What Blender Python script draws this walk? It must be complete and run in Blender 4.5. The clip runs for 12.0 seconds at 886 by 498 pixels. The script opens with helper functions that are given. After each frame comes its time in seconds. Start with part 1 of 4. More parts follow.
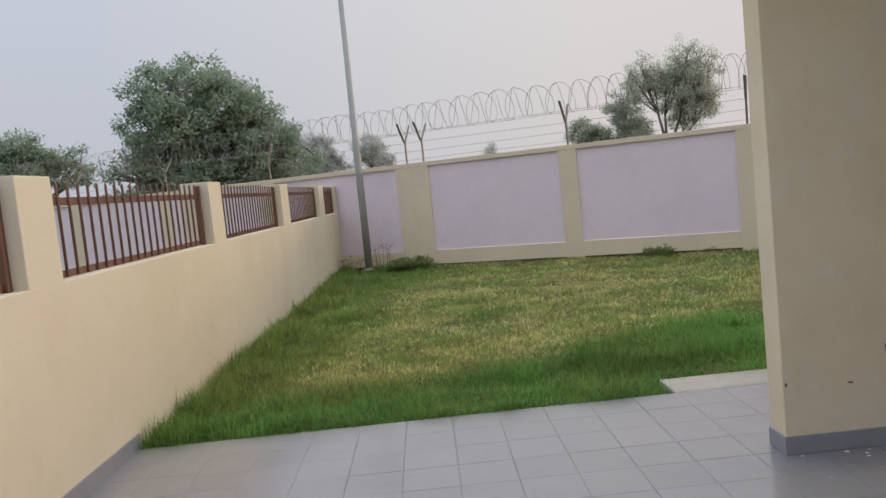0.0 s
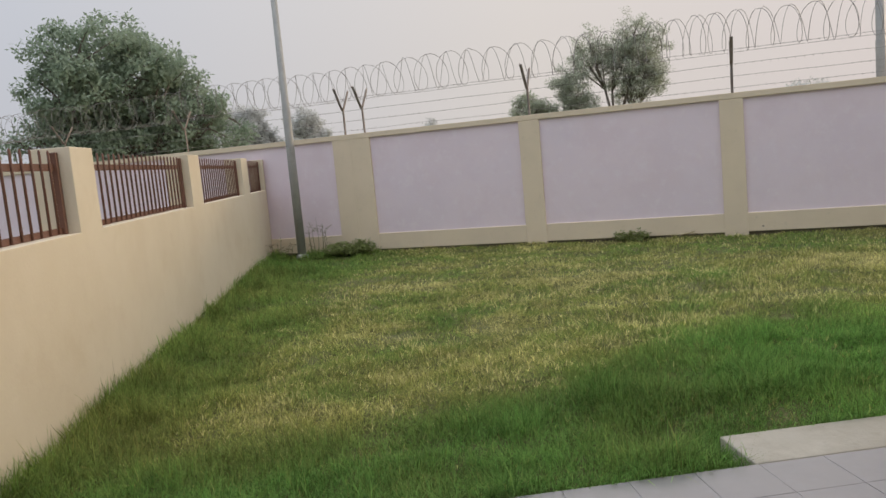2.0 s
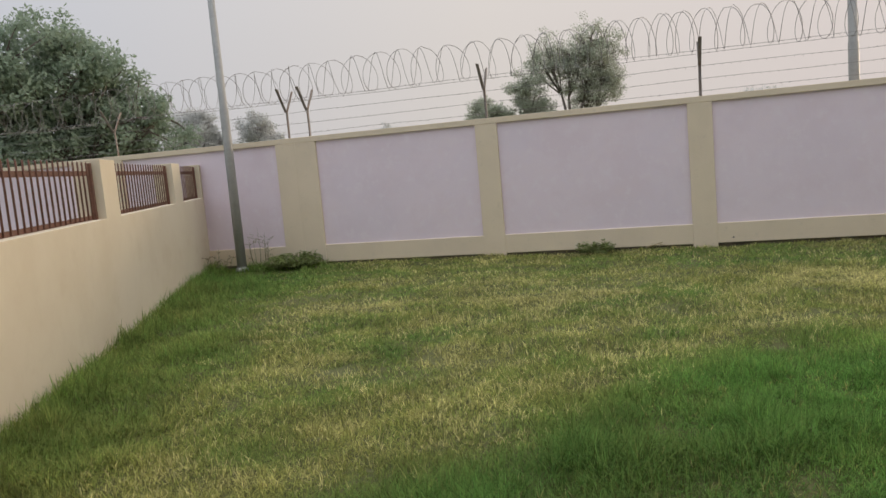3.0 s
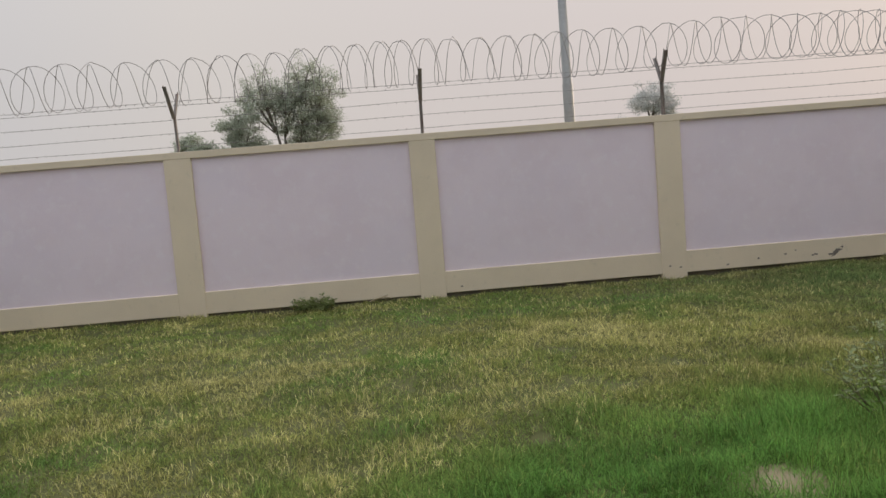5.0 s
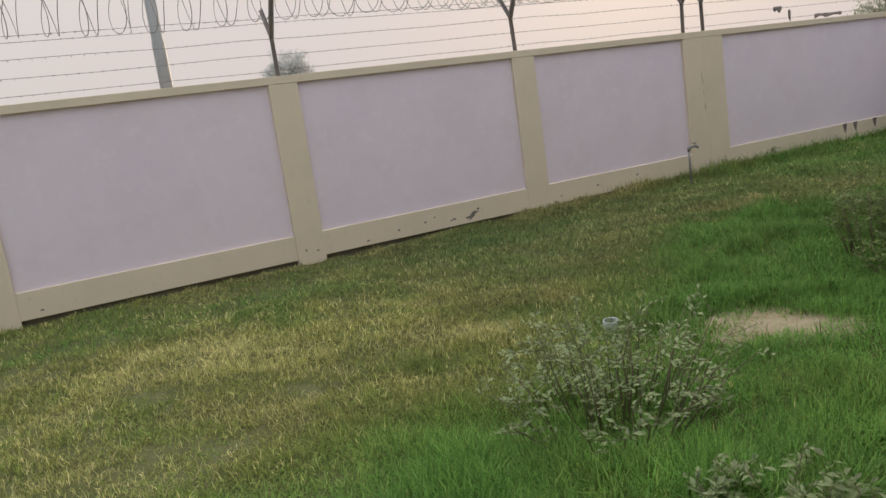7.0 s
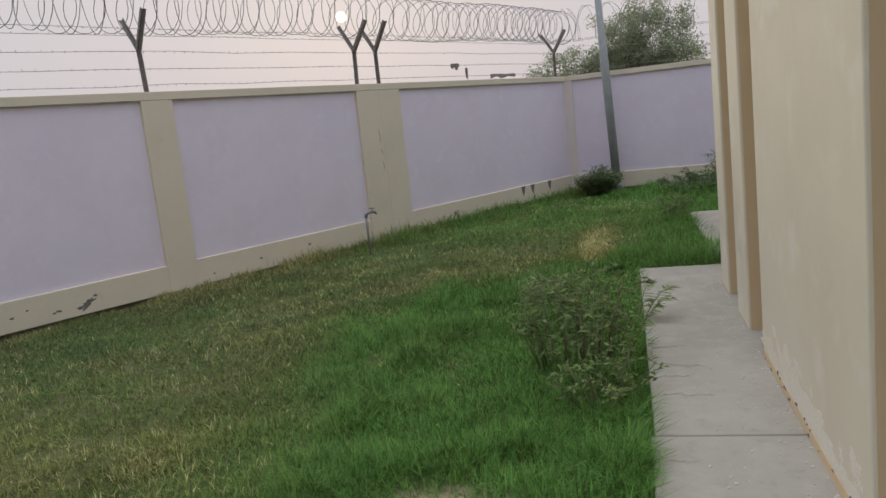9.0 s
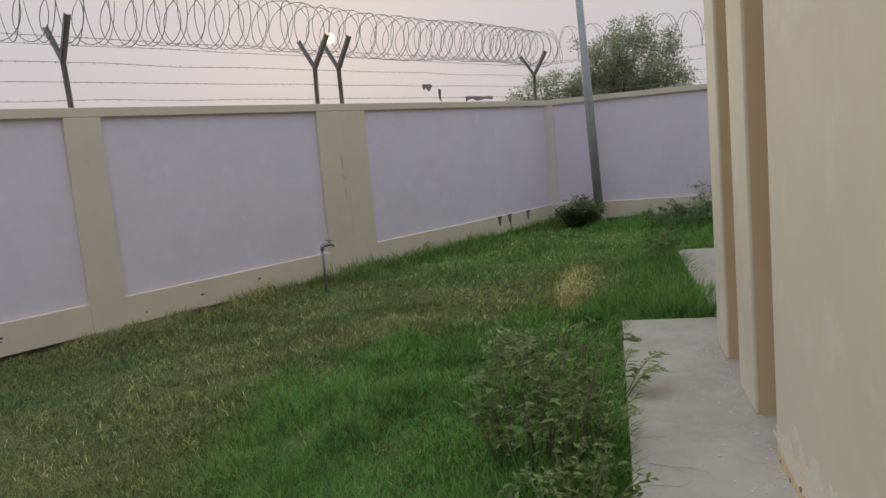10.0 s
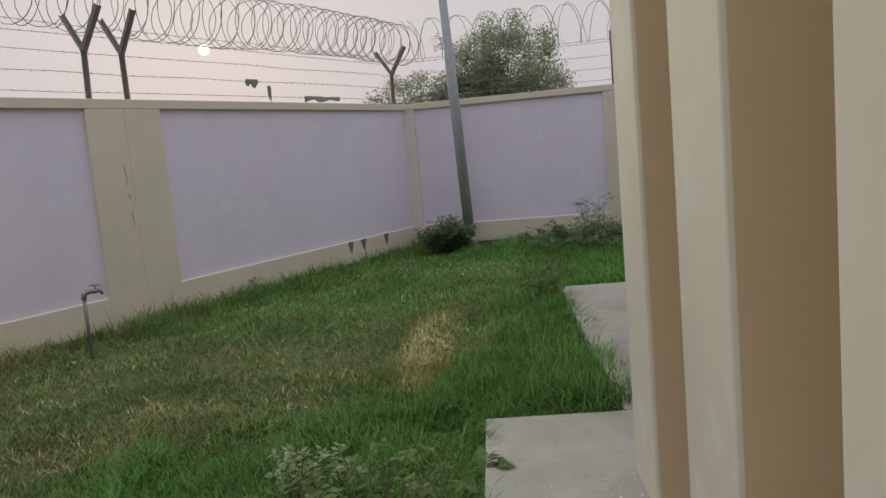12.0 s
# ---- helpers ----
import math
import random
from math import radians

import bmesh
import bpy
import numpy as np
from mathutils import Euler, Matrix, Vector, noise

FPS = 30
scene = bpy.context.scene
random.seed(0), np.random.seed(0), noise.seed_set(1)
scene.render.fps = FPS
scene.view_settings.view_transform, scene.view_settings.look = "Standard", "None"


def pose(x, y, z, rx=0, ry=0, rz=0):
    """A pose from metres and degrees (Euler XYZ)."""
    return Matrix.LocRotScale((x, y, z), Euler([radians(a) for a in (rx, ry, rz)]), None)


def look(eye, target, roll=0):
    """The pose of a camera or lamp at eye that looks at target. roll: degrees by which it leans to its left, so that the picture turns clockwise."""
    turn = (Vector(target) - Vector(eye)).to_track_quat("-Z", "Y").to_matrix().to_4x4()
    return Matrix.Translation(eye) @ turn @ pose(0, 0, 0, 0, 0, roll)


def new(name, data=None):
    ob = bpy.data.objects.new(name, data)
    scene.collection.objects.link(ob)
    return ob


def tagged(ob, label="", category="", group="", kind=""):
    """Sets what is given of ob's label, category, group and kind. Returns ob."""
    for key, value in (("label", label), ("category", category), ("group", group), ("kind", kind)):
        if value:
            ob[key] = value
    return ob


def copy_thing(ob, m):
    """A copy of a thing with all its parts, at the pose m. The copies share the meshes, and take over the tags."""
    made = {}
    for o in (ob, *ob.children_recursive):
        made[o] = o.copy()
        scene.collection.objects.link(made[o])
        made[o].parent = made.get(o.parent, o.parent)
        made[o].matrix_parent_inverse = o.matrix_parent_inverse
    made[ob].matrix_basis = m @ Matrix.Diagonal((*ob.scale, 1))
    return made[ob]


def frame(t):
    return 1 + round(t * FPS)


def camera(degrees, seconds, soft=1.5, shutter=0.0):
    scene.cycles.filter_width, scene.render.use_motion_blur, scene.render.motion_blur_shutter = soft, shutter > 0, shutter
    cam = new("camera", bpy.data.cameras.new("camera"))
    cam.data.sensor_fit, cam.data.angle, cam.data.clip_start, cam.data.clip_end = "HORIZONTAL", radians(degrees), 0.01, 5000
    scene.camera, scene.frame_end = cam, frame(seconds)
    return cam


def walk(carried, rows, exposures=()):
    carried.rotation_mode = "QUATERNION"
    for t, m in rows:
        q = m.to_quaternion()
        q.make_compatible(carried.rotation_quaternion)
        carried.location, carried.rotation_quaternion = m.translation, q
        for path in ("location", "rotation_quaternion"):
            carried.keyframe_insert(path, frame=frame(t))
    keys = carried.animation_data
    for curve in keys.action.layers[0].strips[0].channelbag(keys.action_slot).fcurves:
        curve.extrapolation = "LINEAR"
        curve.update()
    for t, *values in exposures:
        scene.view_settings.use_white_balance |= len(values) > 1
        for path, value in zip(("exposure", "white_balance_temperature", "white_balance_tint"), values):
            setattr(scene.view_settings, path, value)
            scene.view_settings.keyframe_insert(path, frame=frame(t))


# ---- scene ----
cam = camera(59.6, 12.0)
PATH = [
    (0.0, (0.073, 0.017, 1.592), (0.110, 2.011, 1.435), -5.7),
    (0.5, (-0.014, 0.514, 1.576), (-0.013, 2.508, 1.428), -4.7),
    (1.0, (-0.052, 0.994, 1.584), (-0.025, 2.989, 1.447), -5.1),
    (1.5, (-0.063, 1.472, 1.599), (-0.033, 3.464, 1.420), -6.0),
    (2.0, (-0.012, 1.982, 1.550), (0.181, 3.959, 1.322), -5.2),
    (2.5, (0.095, 2.448, 1.555), (0.317, 4.421, 1.309), -5.3),
    (4.5, (0.549, 4.252, 1.541), (1.385, 6.065, 1.432), -4.5),
    (5.0, (0.857, 4.541, 1.528), (1.836, 6.276, 1.352), -4.6),
    (5.5, (1.172, 4.898, 1.515), (2.269, 6.552, 1.277), -4.8),
    (6.0, (1.463, 5.217, 1.540), (2.626, 6.820, 1.265), -6.4),
    (6.5, (1.874, 5.380, 1.531), (3.109, 6.925, 1.233), -8.0),
    (7.0, (2.321, 5.527, 1.467), (3.915, 6.687, 1.128), -8.2),
    (7.5, (2.858, 5.729, 1.438), (4.696, 6.436, 1.089), -5.4),
    (9.5, (4.928, 5.856, 1.478), (6.853, 6.314, 1.185), -5.9),
    (10.0, (5.429, 5.829, 1.485), (7.364, 6.266, 1.228), -5.1),
    (10.5, (5.960, 5.804, 1.471), (7.900, 6.216, 1.211), -4.4),
    (11.0, (6.503, 5.787, 1.405), (8.463, 6.095, 1.157), -4.0),
    (11.5, (7.153, 5.721, 1.443), (9.131, 5.934, 1.226), -4.6),
    (12.0, (7.742, 5.694, 1.388), (9.722, 5.832, 1.142), -5.0),
]
walk(cam, [(t, look(eye, target, roll)) for t, eye, target, roll in PATH], exposures=[(0.0, 0.05, 6460, 10), (1.0, 0.03, 6550, 10), (1.5, 0.02, 6650, 10), (2.5, 0.1, 6800, 10), (4.5, -0.3, 6740, 10), (5.0, -0.06, 6740, 10), (5.5, 0.12, 6740, 10), (6.5, 0.06, 6700, 10), (7.0, 0.08, 6760, 10), (7.5, -0.03, 6760, 10), (9.5, -0.08, 6150, 10), (10.0, -0.16, 6320, 10), (10.5, 0.0, 6330, 10), (11.0, 0.1, 6350, 10), (11.5, 0.0, 6350, 10), (12.0, -0.13, 6300, 10)])

# ---- light: a hazy evening sky and a low, veiled sun ----
SUN_AZ, SUN_EL = 19.6, 8.45
SUN_DIR = Vector((math.cos(radians(SUN_EL)) * math.cos(radians(SUN_AZ)), math.cos(radians(SUN_EL)) * math.sin(radians(SUN_AZ)), math.sin(radians(SUN_EL))))


def make_world():
    w = bpy.data.worlds.new("hazy_sky")
    scene.world = w
    w.use_nodes = True
    nt = w.node_tree
    nt.nodes.clear()
    N = nt.nodes.new
    out, bg = N("ShaderNodeOutputWorld"), N("ShaderNodeBackground")
    sky = N("ShaderNodeTexSky")
    sky.sky_type, sky.sun_disc = "NISHITA", False
    sky.sun_elevation, sky.sun_rotation = radians(SUN_EL), radians(90 - SUN_AZ)
    sky.dust_density, sky.air_density = 6.0, 1.0
    co, sep = N("ShaderNodeTexCoord"), N("ShaderNodeSeparateXYZ")
    nt.links.new(co.outputs["Generated"], sep.inputs[0])
    up = N("ShaderNodeValToRGB")
    e = up.color_ramp.elements
    e[0].position, e[0].color = 0.0, (0.665, 0.64, 0.642, 1)
    e[1].position, e[1].color = 1.0, (1.75, 1.76, 1.82, 1)
    m = e.new(0.3)
    m.color = (0.765, 0.748, 0.762, 1)
    nt.links.new(sep.outputs[2], up.inputs[0])
    dot = N("ShaderNodeVectorMath")
    dot.operation = "DOT_PRODUCT"
    dot.inputs[1].default_value = SUN_DIR
    nt.links.new(co.outputs["Generated"], dot.inputs[0])
    glow = N("ShaderNodeValToRGB")
    g = glow.color_ramp.elements
    g[0].position, g[0].color = 0.0, (0.755, 0.82, 0.915, 1)
    g[1].position, g[1].color = 1.0, (0.975, 0.92, 0.92, 1)
    h = g.new(0.55)
    h.color = (0.965, 0.948, 0.925, 1)
    nt.links.new(dot.outputs["Value"], glow.inputs[0])
    mul = N("ShaderNodeMixRGB")
    mul.blend_type, mul.inputs[0].default_value = "MULTIPLY", 1.0
    nt.links.new(up.outputs[0], mul.inputs[1])
    nt.links.new(glow.outputs[0], mul.inputs[2])
    sc = N("ShaderNodeMixRGB")
    sc.blend_type, sc.inputs[0].default_value = "MULTIPLY", 1.0
    sc.inputs[2].default_value = (0.05, 0.05, 0.05, 1)
    nt.links.new(sky.outputs[0], sc.inputs[1])
    mix = N("ShaderNodeMixRGB")
    mix.inputs[0].default_value = 0.95
    nt.links.new(sc.outputs[0], mix.inputs[1])
    nt.links.new(mul.outputs[0], mix.inputs[2])
    nt.links.new(mix.outputs[0], bg.inputs[0])
    bg.inputs[1].default_value = 1.0
    nt.links.new(bg.outputs[0], out.inputs[0])


make_world()
sun = new("sun", bpy.data.lights.new("sun", "SUN"))
sun.data.energy, sun.data.angle, sun.data.color = 1.1, radians(10), (1.0, 0.80, 0.58)
sun.matrix_world = look(SUN_DIR * 60, (0, 0, 0))


# ---- materials ----
def let_through(nt, b, colour, share):
    """Leaves and blades pass part of the light on to their other side."""
    t, x = nt.nodes.new("ShaderNodeBsdfTranslucent"), nt.nodes.new("ShaderNodeMixShader")
    x.inputs[0].default_value = share
    nt.links.new(colour, t.inputs[0])
    nt.links.new(b.outputs[0], x.inputs[1])
    nt.links.new(t.outputs[0], x.inputs[2])
    nt.links.new(x.outputs[0], nt.nodes["Material Output"].inputs[0])


def material(name, base, rough=0.8, metal=0.0, spots=(), bump=0.2, grain=60.0, spec=0.3, jitter=0.0, obj_random=0.0, thin=0.0):
    """spots: (scale, low, high, colour, strength) layers of stain or wear, at sizes in metres."""
    m = bpy.data.materials.new(name)
    m.use_nodes = True
    nt = m.node_tree
    N, L = nt.nodes.new, nt.links.new
    b = nt.nodes["Principled BSDF"]
    b.inputs["Roughness"].default_value, b.inputs["Metallic"].default_value = rough, metal
    b.inputs["Specular IOR Level"].default_value = 0.1 if thin else spec
    geo = N("ShaderNodeNewGeometry")
    rgb = N("ShaderNodeRGB")
    rgb.outputs[0].default_value = (*base, 1)
    cur = rgb.outputs[0]
    for i, (scale, lo, hi, colour, strength) in enumerate(spots):
        n = N("ShaderNodeTexNoise")
        n.inputs["Scale"].default_value, n.inputs["Detail"].default_value = scale, 6.0
        n.inputs["Roughness"].default_value = 0.62
        L(geo.outputs["Position"], n.inputs["Vector"])
        r = N("ShaderNodeMapRange")
        r.inputs[1].default_value, r.inputs[2].default_value, r.inputs[4].default_value = lo, hi, strength
        L(n.outputs["Fac"], r.inputs[0])
        x = N("ShaderNodeMixRGB")
        x.inputs[2].default_value = (*colour, 1)
        L(r.outputs[0], x.inputs[0])
        L(cur, x.inputs[1])
        cur = x.outputs[0]
    if jitter or obj_random:
        hs = N("ShaderNodeHueSaturation")
        r = N("ShaderNodeMapRange")
        k = jitter or obj_random
        r.inputs[3].default_value, r.inputs[4].default_value = 1 - k, 1 + k
        if jitter:
            L(geo.outputs["Random Per Island"], r.inputs[0])
        else:
            oi = N("ShaderNodeObjectInfo")
            L(oi.outputs["Random"], r.inputs[0])
        L(r.outputs[0], hs.inputs["Value"])
        L(cur, hs.inputs["Color"])
        cur = hs.outputs[0]
    L(cur, b.inputs["Base Color"])
    if thin:
        let_through(nt, b, cur, thin)
    if bump:
        n = N("ShaderNodeTexNoise")
        n.inputs["Scale"].default_value, n.inputs["Detail"].default_value = grain, 5.0
        L(geo.outputs["Position"], n.inputs["Vector"])
        bp = N("ShaderNodeBump")
        bp.inputs["Strength"].default_value, bp.inputs["Distance"].default_value = bump, 0.01
        L(n.outputs["Fac"], bp.inputs["Height"])
        L(bp.outputs[0], b.inputs["Normal"])
    return m


LILAC = material("lilac_paint", (0.78, 0.675, 0.735), 0.85, spots=((1.6, 0.46, 0.60, (0.73, 0.615, 0.675), 0.5), (0.5, 0.46, 0.62, (0.74, 0.66, 0.74), 0.5), (6, 0.54, 0.68, (0.80, 0.72, 0.77), 0.6)), bump=0.12, grain=40)
CREAM = material("cream_paint", (0.73, 0.62, 0.47), 0.85, spots=((1.3, 0.42, 0.75, (0.65, 0.555, 0.42), 0.7), (9, 0.6, 0.8, (0.52, 0.46, 0.36), 0.5)), bump=0.2, grain=45)
FADED = material("pinkish_cream_paint", (0.745, 0.64, 0.58), 0.85, spots=((1.3, 0.42, 0.75, (0.70, 0.60, 0.55), 0.7), (9, 0.6, 0.8, (0.62, 0.54, 0.48), 0.4)), bump=0.2, grain=45)
YELLOW = material("yellow_cream_paint", (0.70, 0.617, 0.48), 0.85, spots=((0.9, 0.44, 0.64, (0.655, 0.565, 0.425), 0.75), (5, 0.55, 0.8, (0.63, 0.55, 0.42), 0.45), (2.2, 0.56, 0.72, (0.60, 0.50, 0.36), 0.35)), bump=0.15, grain=35)
FACADE = material("facade_paint", (0.695, 0.625, 0.48), 0.85, spots=((0.8, 0.44, 0.62, (0.64, 0.565, 0.43), 0.75), (2.3, 0.54, 0.66, (0.735, 0.685, 0.565), 0.7)), bump=0.04, grain=25)
DAMP = material("damp_facade_paint", (0.74, 0.63, 0.46), 0.85, spots=((1.1, 0.42, 0.66, (0.64, 0.52, 0.36), 0.7), (2.6, 0.54, 0.66, (0.70, 0.65, 0.56), 0.45), (11, 0.60, 0.72, (0.76, 0.71, 0.62), 0.5)), bump=0.15, grain=20)
PLASTER = material("bare_plaster", (0.17, 0.145, 0.13), 0.95, spots=((8, 0.4, 0.7, (0.23, 0.20, 0.175), 0.7), (30, 0.5, 0.7, (0.12, 0.10, 0.09), 0.5)), bump=0.6, grain=60)
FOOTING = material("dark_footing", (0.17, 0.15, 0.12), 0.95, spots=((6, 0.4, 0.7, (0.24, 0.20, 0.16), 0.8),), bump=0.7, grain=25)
CONCRETE = material("concrete_path", (0.46, 0.43, 0.365), 0.85, spots=((1.4, 0.44, 0.62, (0.385, 0.35, 0.29), 0.8), (4, 0.50, 0.66, (0.51, 0.48, 0.41), 0.7), (11, 0.55, 0.70, (0.37, 0.335, 0.275), 0.6), (45, 0.62, 0.75, (0.60, 0.57, 0.52), 0.5)), bump=0.3, grain=50)
TILE = material("floor_tile", (0.27, 0.26, 0.262), 0.17, spots=((1.6, 0.42, 0.72, (0.225, 0.22, 0.235), 0.7), (14, 0.52, 0.78, (0.28, 0.275, 0.285), 0.6)), bump=0.02, grain=12, spec=0.85, obj_random=0.035)
GROUT = material("grout", (0.265, 0.26, 0.255), 0.95, spots=((20, 0.4, 0.7, (0.26, 0.25, 0.24), 0.8),), bump=0.4)
SKIRT = material("grey_skirting_tile", (0.27, 0.27, 0.30), 0.35, spots=((5, 0.4, 0.7, (0.22, 0.22, 0.25), 0.7),), bump=0.05, spec=0.45)
RAIL = material("brown_rail_paint", (0.155, 0.075, 0.052), 0.5, spots=((14, 0.5, 0.75, (0.13, 0.065, 0.045), 0.8),), bump=0.25, grain=120)
GALV = material("galvanised_pole", (0.37, 0.37, 0.355), 0.5, 0.35, spots=((4, 0.4, 0.7, (0.29, 0.29, 0.28), 0.7), (25, 0.5, 0.7, (0.42, 0.43, 0.42), 0.5)), bump=0.1)
POSTMAT = material("weathered_angle_iron", (0.26, 0.235, 0.22), 0.65, 0.3, spots=((12, 0.45, 0.7, (0.22, 0.13, 0.09), 0.6),), bump=0.3)
WIREMAT = material("razor_steel", (0.26, 0.255, 0.255), 0.55, 0.4, spots=((10, 0.45, 0.7, (0.24, 0.18, 0.15), 0.5),), bump=0.0)
SOIL = material("soil", (0.125, 0.13, 0.05), 0.95, spots=((1.5, 0.4, 0.7, (0.09, 0.105, 0.035), 0.8), (18, 0.45, 0.7, (0.17, 0.16, 0.07), 0.6)), bump=0.9, grain=30)
SAND = material("pale_sand", (0.42, 0.345, 0.225), 0.95, spots=((6, 0.42, 0.7, (0.30, 0.24, 0.13), 0.8), (40, 0.5, 0.7, (0.52, 0.46, 0.34), 0.6)), bump=0.8, grain=45)
BARK = material("bark", (0.20, 0.17, 0.145), 0.95, spots=((9, 0.4, 0.7, (0.13, 0.11, 0.095), 0.8),), bump=0.8, grain=20)
# base lifted above real foliage so the colour holds the haze
LEAF_DARK = material("hazed_mango_leaf", (0.315, 0.39, 0.295), 0.9, spots=((0.8, 0.4, 0.7, (0.355, 0.42, 0.31), 0.8),), bump=0, jitter=0.06, thin=0.5)
# haze in front of the mid-distance trees is mixed into this paler base
LEAF_MID = material("hazed_grey_green_leaf", (0.45, 0.485, 0.39), 0.9, spots=((0.8, 0.4, 0.7, (0.49, 0.51, 0.40), 0.8),), bump=0, jitter=0.08, thin=0.5)
# the haze of the far distance is put into this near-white leaf colour
LEAF_FAR = material("hazed_far_leaf", (0.63, 0.635, 0.62), 0.9, spots=((0.5, 0.4, 0.7, (0.66, 0.66, 0.64), 0.8),), bump=0, jitter=0.08, thin=0.45)
LEAF_FRESH = material("fresh_leaf", (0.17, 0.225, 0.11), 0.65, spots=((0.8, 0.4, 0.7, (0.20, 0.26, 0.12), 0.8),), bump=0, jitter=0.35, thin=0.4)
# greyed and low in contrast: a veil of haze painted as leaf colour
LEAF_HAZY = material("hazed_green_leaf", (0.29, 0.325, 0.21), 0.85, spots=((0.8, 0.4, 0.7, (0.33, 0.36, 0.22), 0.8),), bump=0, jitter=0.12, thin=0.5)
LEAF_SHRUB = material("shrub_leaf", (0.17, 0.235, 0.078), 0.6, spots=((3, 0.4, 0.7, (0.27, 0.34, 0.13), 0.8),), bump=0, jitter=0.4, thin=0.35)
LEAF_TUFT = material("dark_tuft_leaf", (0.20, 0.25, 0.09), 0.7, spots=((3, 0.4, 0.7, (0.25, 0.29, 0.11), 0.8),), bump=0, jitter=0.3, thin=0.4)
LEAF_PALE = material("pale_weed_leaf", (0.30, 0.365, 0.18), 0.55, spots=((3, 0.4, 0.7, (0.40, 0.45, 0.25), 0.8),), bump=0, jitter=0.3, thin=0.3)
LEAF_RED = material("dry_reddish_leaf", (0.24, 0.16, 0.10), 0.7, spots=((3, 0.4, 0.7, (0.18, 0.20, 0.09), 0.8),), bump=0, jitter=0.4)
STRAW = material("dry_straw", (0.52, 0.45, 0.30), 0.9, spots=((20, 0.4, 0.7, (0.28, 0.22, 0.12), 0.7),), bump=0)
STEM = material("green_brown_stem", (0.19, 0.18, 0.10), 0.8, spots=((6, 0.4, 0.7, (0.17, 0.19, 0.08), 0.7),), bump=0)
PIPE = material("grey_plastic_pipe", (0.58, 0.61, 0.62), 0.4, spots=((12, 0.4, 0.7, (0.42, 0.44, 0.44), 0.6),), bump=0.05)
TAPMAT = material("dull_tap_steel", (0.26, 0.25, 0.24), 0.4, 0.6, spots=((20, 0.45, 0.7, (0.18, 0.15, 0.13), 0.6),), bump=0.1)
RAG = material("faded_rag", (0.22, 0.19, 0.18), 0.95, spots=((20, 0.4, 0.7, (0.34, 0.30, 0.28), 0.7),), bump=0.3)


# plain paint on the foot band; on the side faces it carries their shade
TAN = material("tan_paint_and_shade", (0.68, 0.51, 0.31), 0.8, spots=((0.9, 0.4, 0.7, (0.62, 0.46, 0.28), 0.7), (6, 0.58, 0.8, (0.72, 0.57, 0.38), 0.5)), bump=0.15, grain=40)
PEEL = material("peeled_plaster", (0.75, 0.69, 0.58), 0.95, spots=((5, 0.42, 0.60, (0.75, 0.65, 0.495), 0.95), (35, 0.5, 0.7, (0.80, 0.77, 0.71), 0.7)), bump=0.3, grain=50)
FLAKE = material("white_paint_flake", (0.62, 0.60, 0.54), 0.8, spots=((30, 0.5, 0.7, (0.70, 0.68, 0.62), 0.5),), bump=0)


def grass_material():
    m = bpy.data.materials.new("lawn_grass")
    m.use_nodes = True
    nt = m.node_tree
    N, L = nt.nodes.new, nt.links.new
    b = nt.nodes["Principled BSDF"]
    b.inputs["Roughness"].default_value, b.inputs["Specular IOR Level"].default_value = 0.8, 0.1
    at, tn = N("ShaderNodeAttribute"), N("ShaderNodeAttribute")
    at.attribute_name, tn.attribute_name = "dryness", "vigour"
    ramp = N("ShaderNodeValToRGB")
    e = ramp.color_ramp.elements
    e[0].position, e[0].color = 0.0, (0.168, 0.325, 0.084, 1)
    e[1].position, e[1].color = 1.0, (0.74, 0.68, 0.34, 1)
    k = e.new(0.35)
    k.color = (0.25, 0.315, 0.094, 1)
    k = e.new(0.62)
    k.color = (0.395, 0.388, 0.134, 1)
    L(at.outputs["Fac"], ramp.inputs[0])
    geo, hs, r = N("ShaderNodeNewGeometry"), N("ShaderNodeHueSaturation"), N("ShaderNodeMapRange")
    r.inputs[3].default_value, r.inputs[4].default_value = 0.42, 1.62
    L(geo.outputs["Random Per Island"], r.inputs[0])
    mv = N("ShaderNodeMath")
    mv.operation = "MULTIPLY"
    L(r.outputs[0], mv.inputs[0])
    L(tn.outputs["Fac"], mv.inputs[1])
    L(mv.outputs[0], hs.inputs["Value"])
    old, faded = N("ShaderNodeAttribute"), N("ShaderNodeMixRGB")
    old.attribute_name, faded.inputs[2].default_value = "age", (0.275, 0.275, 0.155, 1)
    L(old.outputs["Fac"], faded.inputs[0])
    L(ramp.outputs[0], faded.inputs[1])
    L(faded.outputs[0], hs.inputs["Color"])
    L(hs.outputs[0], b.inputs["Base Color"])
    let_through(nt, b, hs.outputs[0], 0.5)
    return m


GRASS = grass_material()


# ---- building blocks ----
def mesh_from(name, verts, faces, mat):
    me = bpy.data.meshes.new(name)
    me.from_pydata([tuple(v) for v in verts], [], faces)
    me.materials.append(mat)
    me.update()
    return me


def from_bm(name, bm, mat):
    me = bpy.data.meshes.new(name)
    bmesh.ops.recalc_face_normals(bm, faces=bm.faces)
    bm.to_mesh(me)
    bm.free()
    me.materials.append(mat)
    return me


def part(name, data, mat, parent, label="", m=None):
    """One mesh object under a thing or a part; data is a bmesh or a mesh."""
    me = from_bm(name, data, mat) if isinstance(data, bmesh.types.BMesh) else data
    ob = new(name, me)
    ob.parent = parent
    if m is not None:
        ob.matrix_basis = m
    return tagged(ob, label)


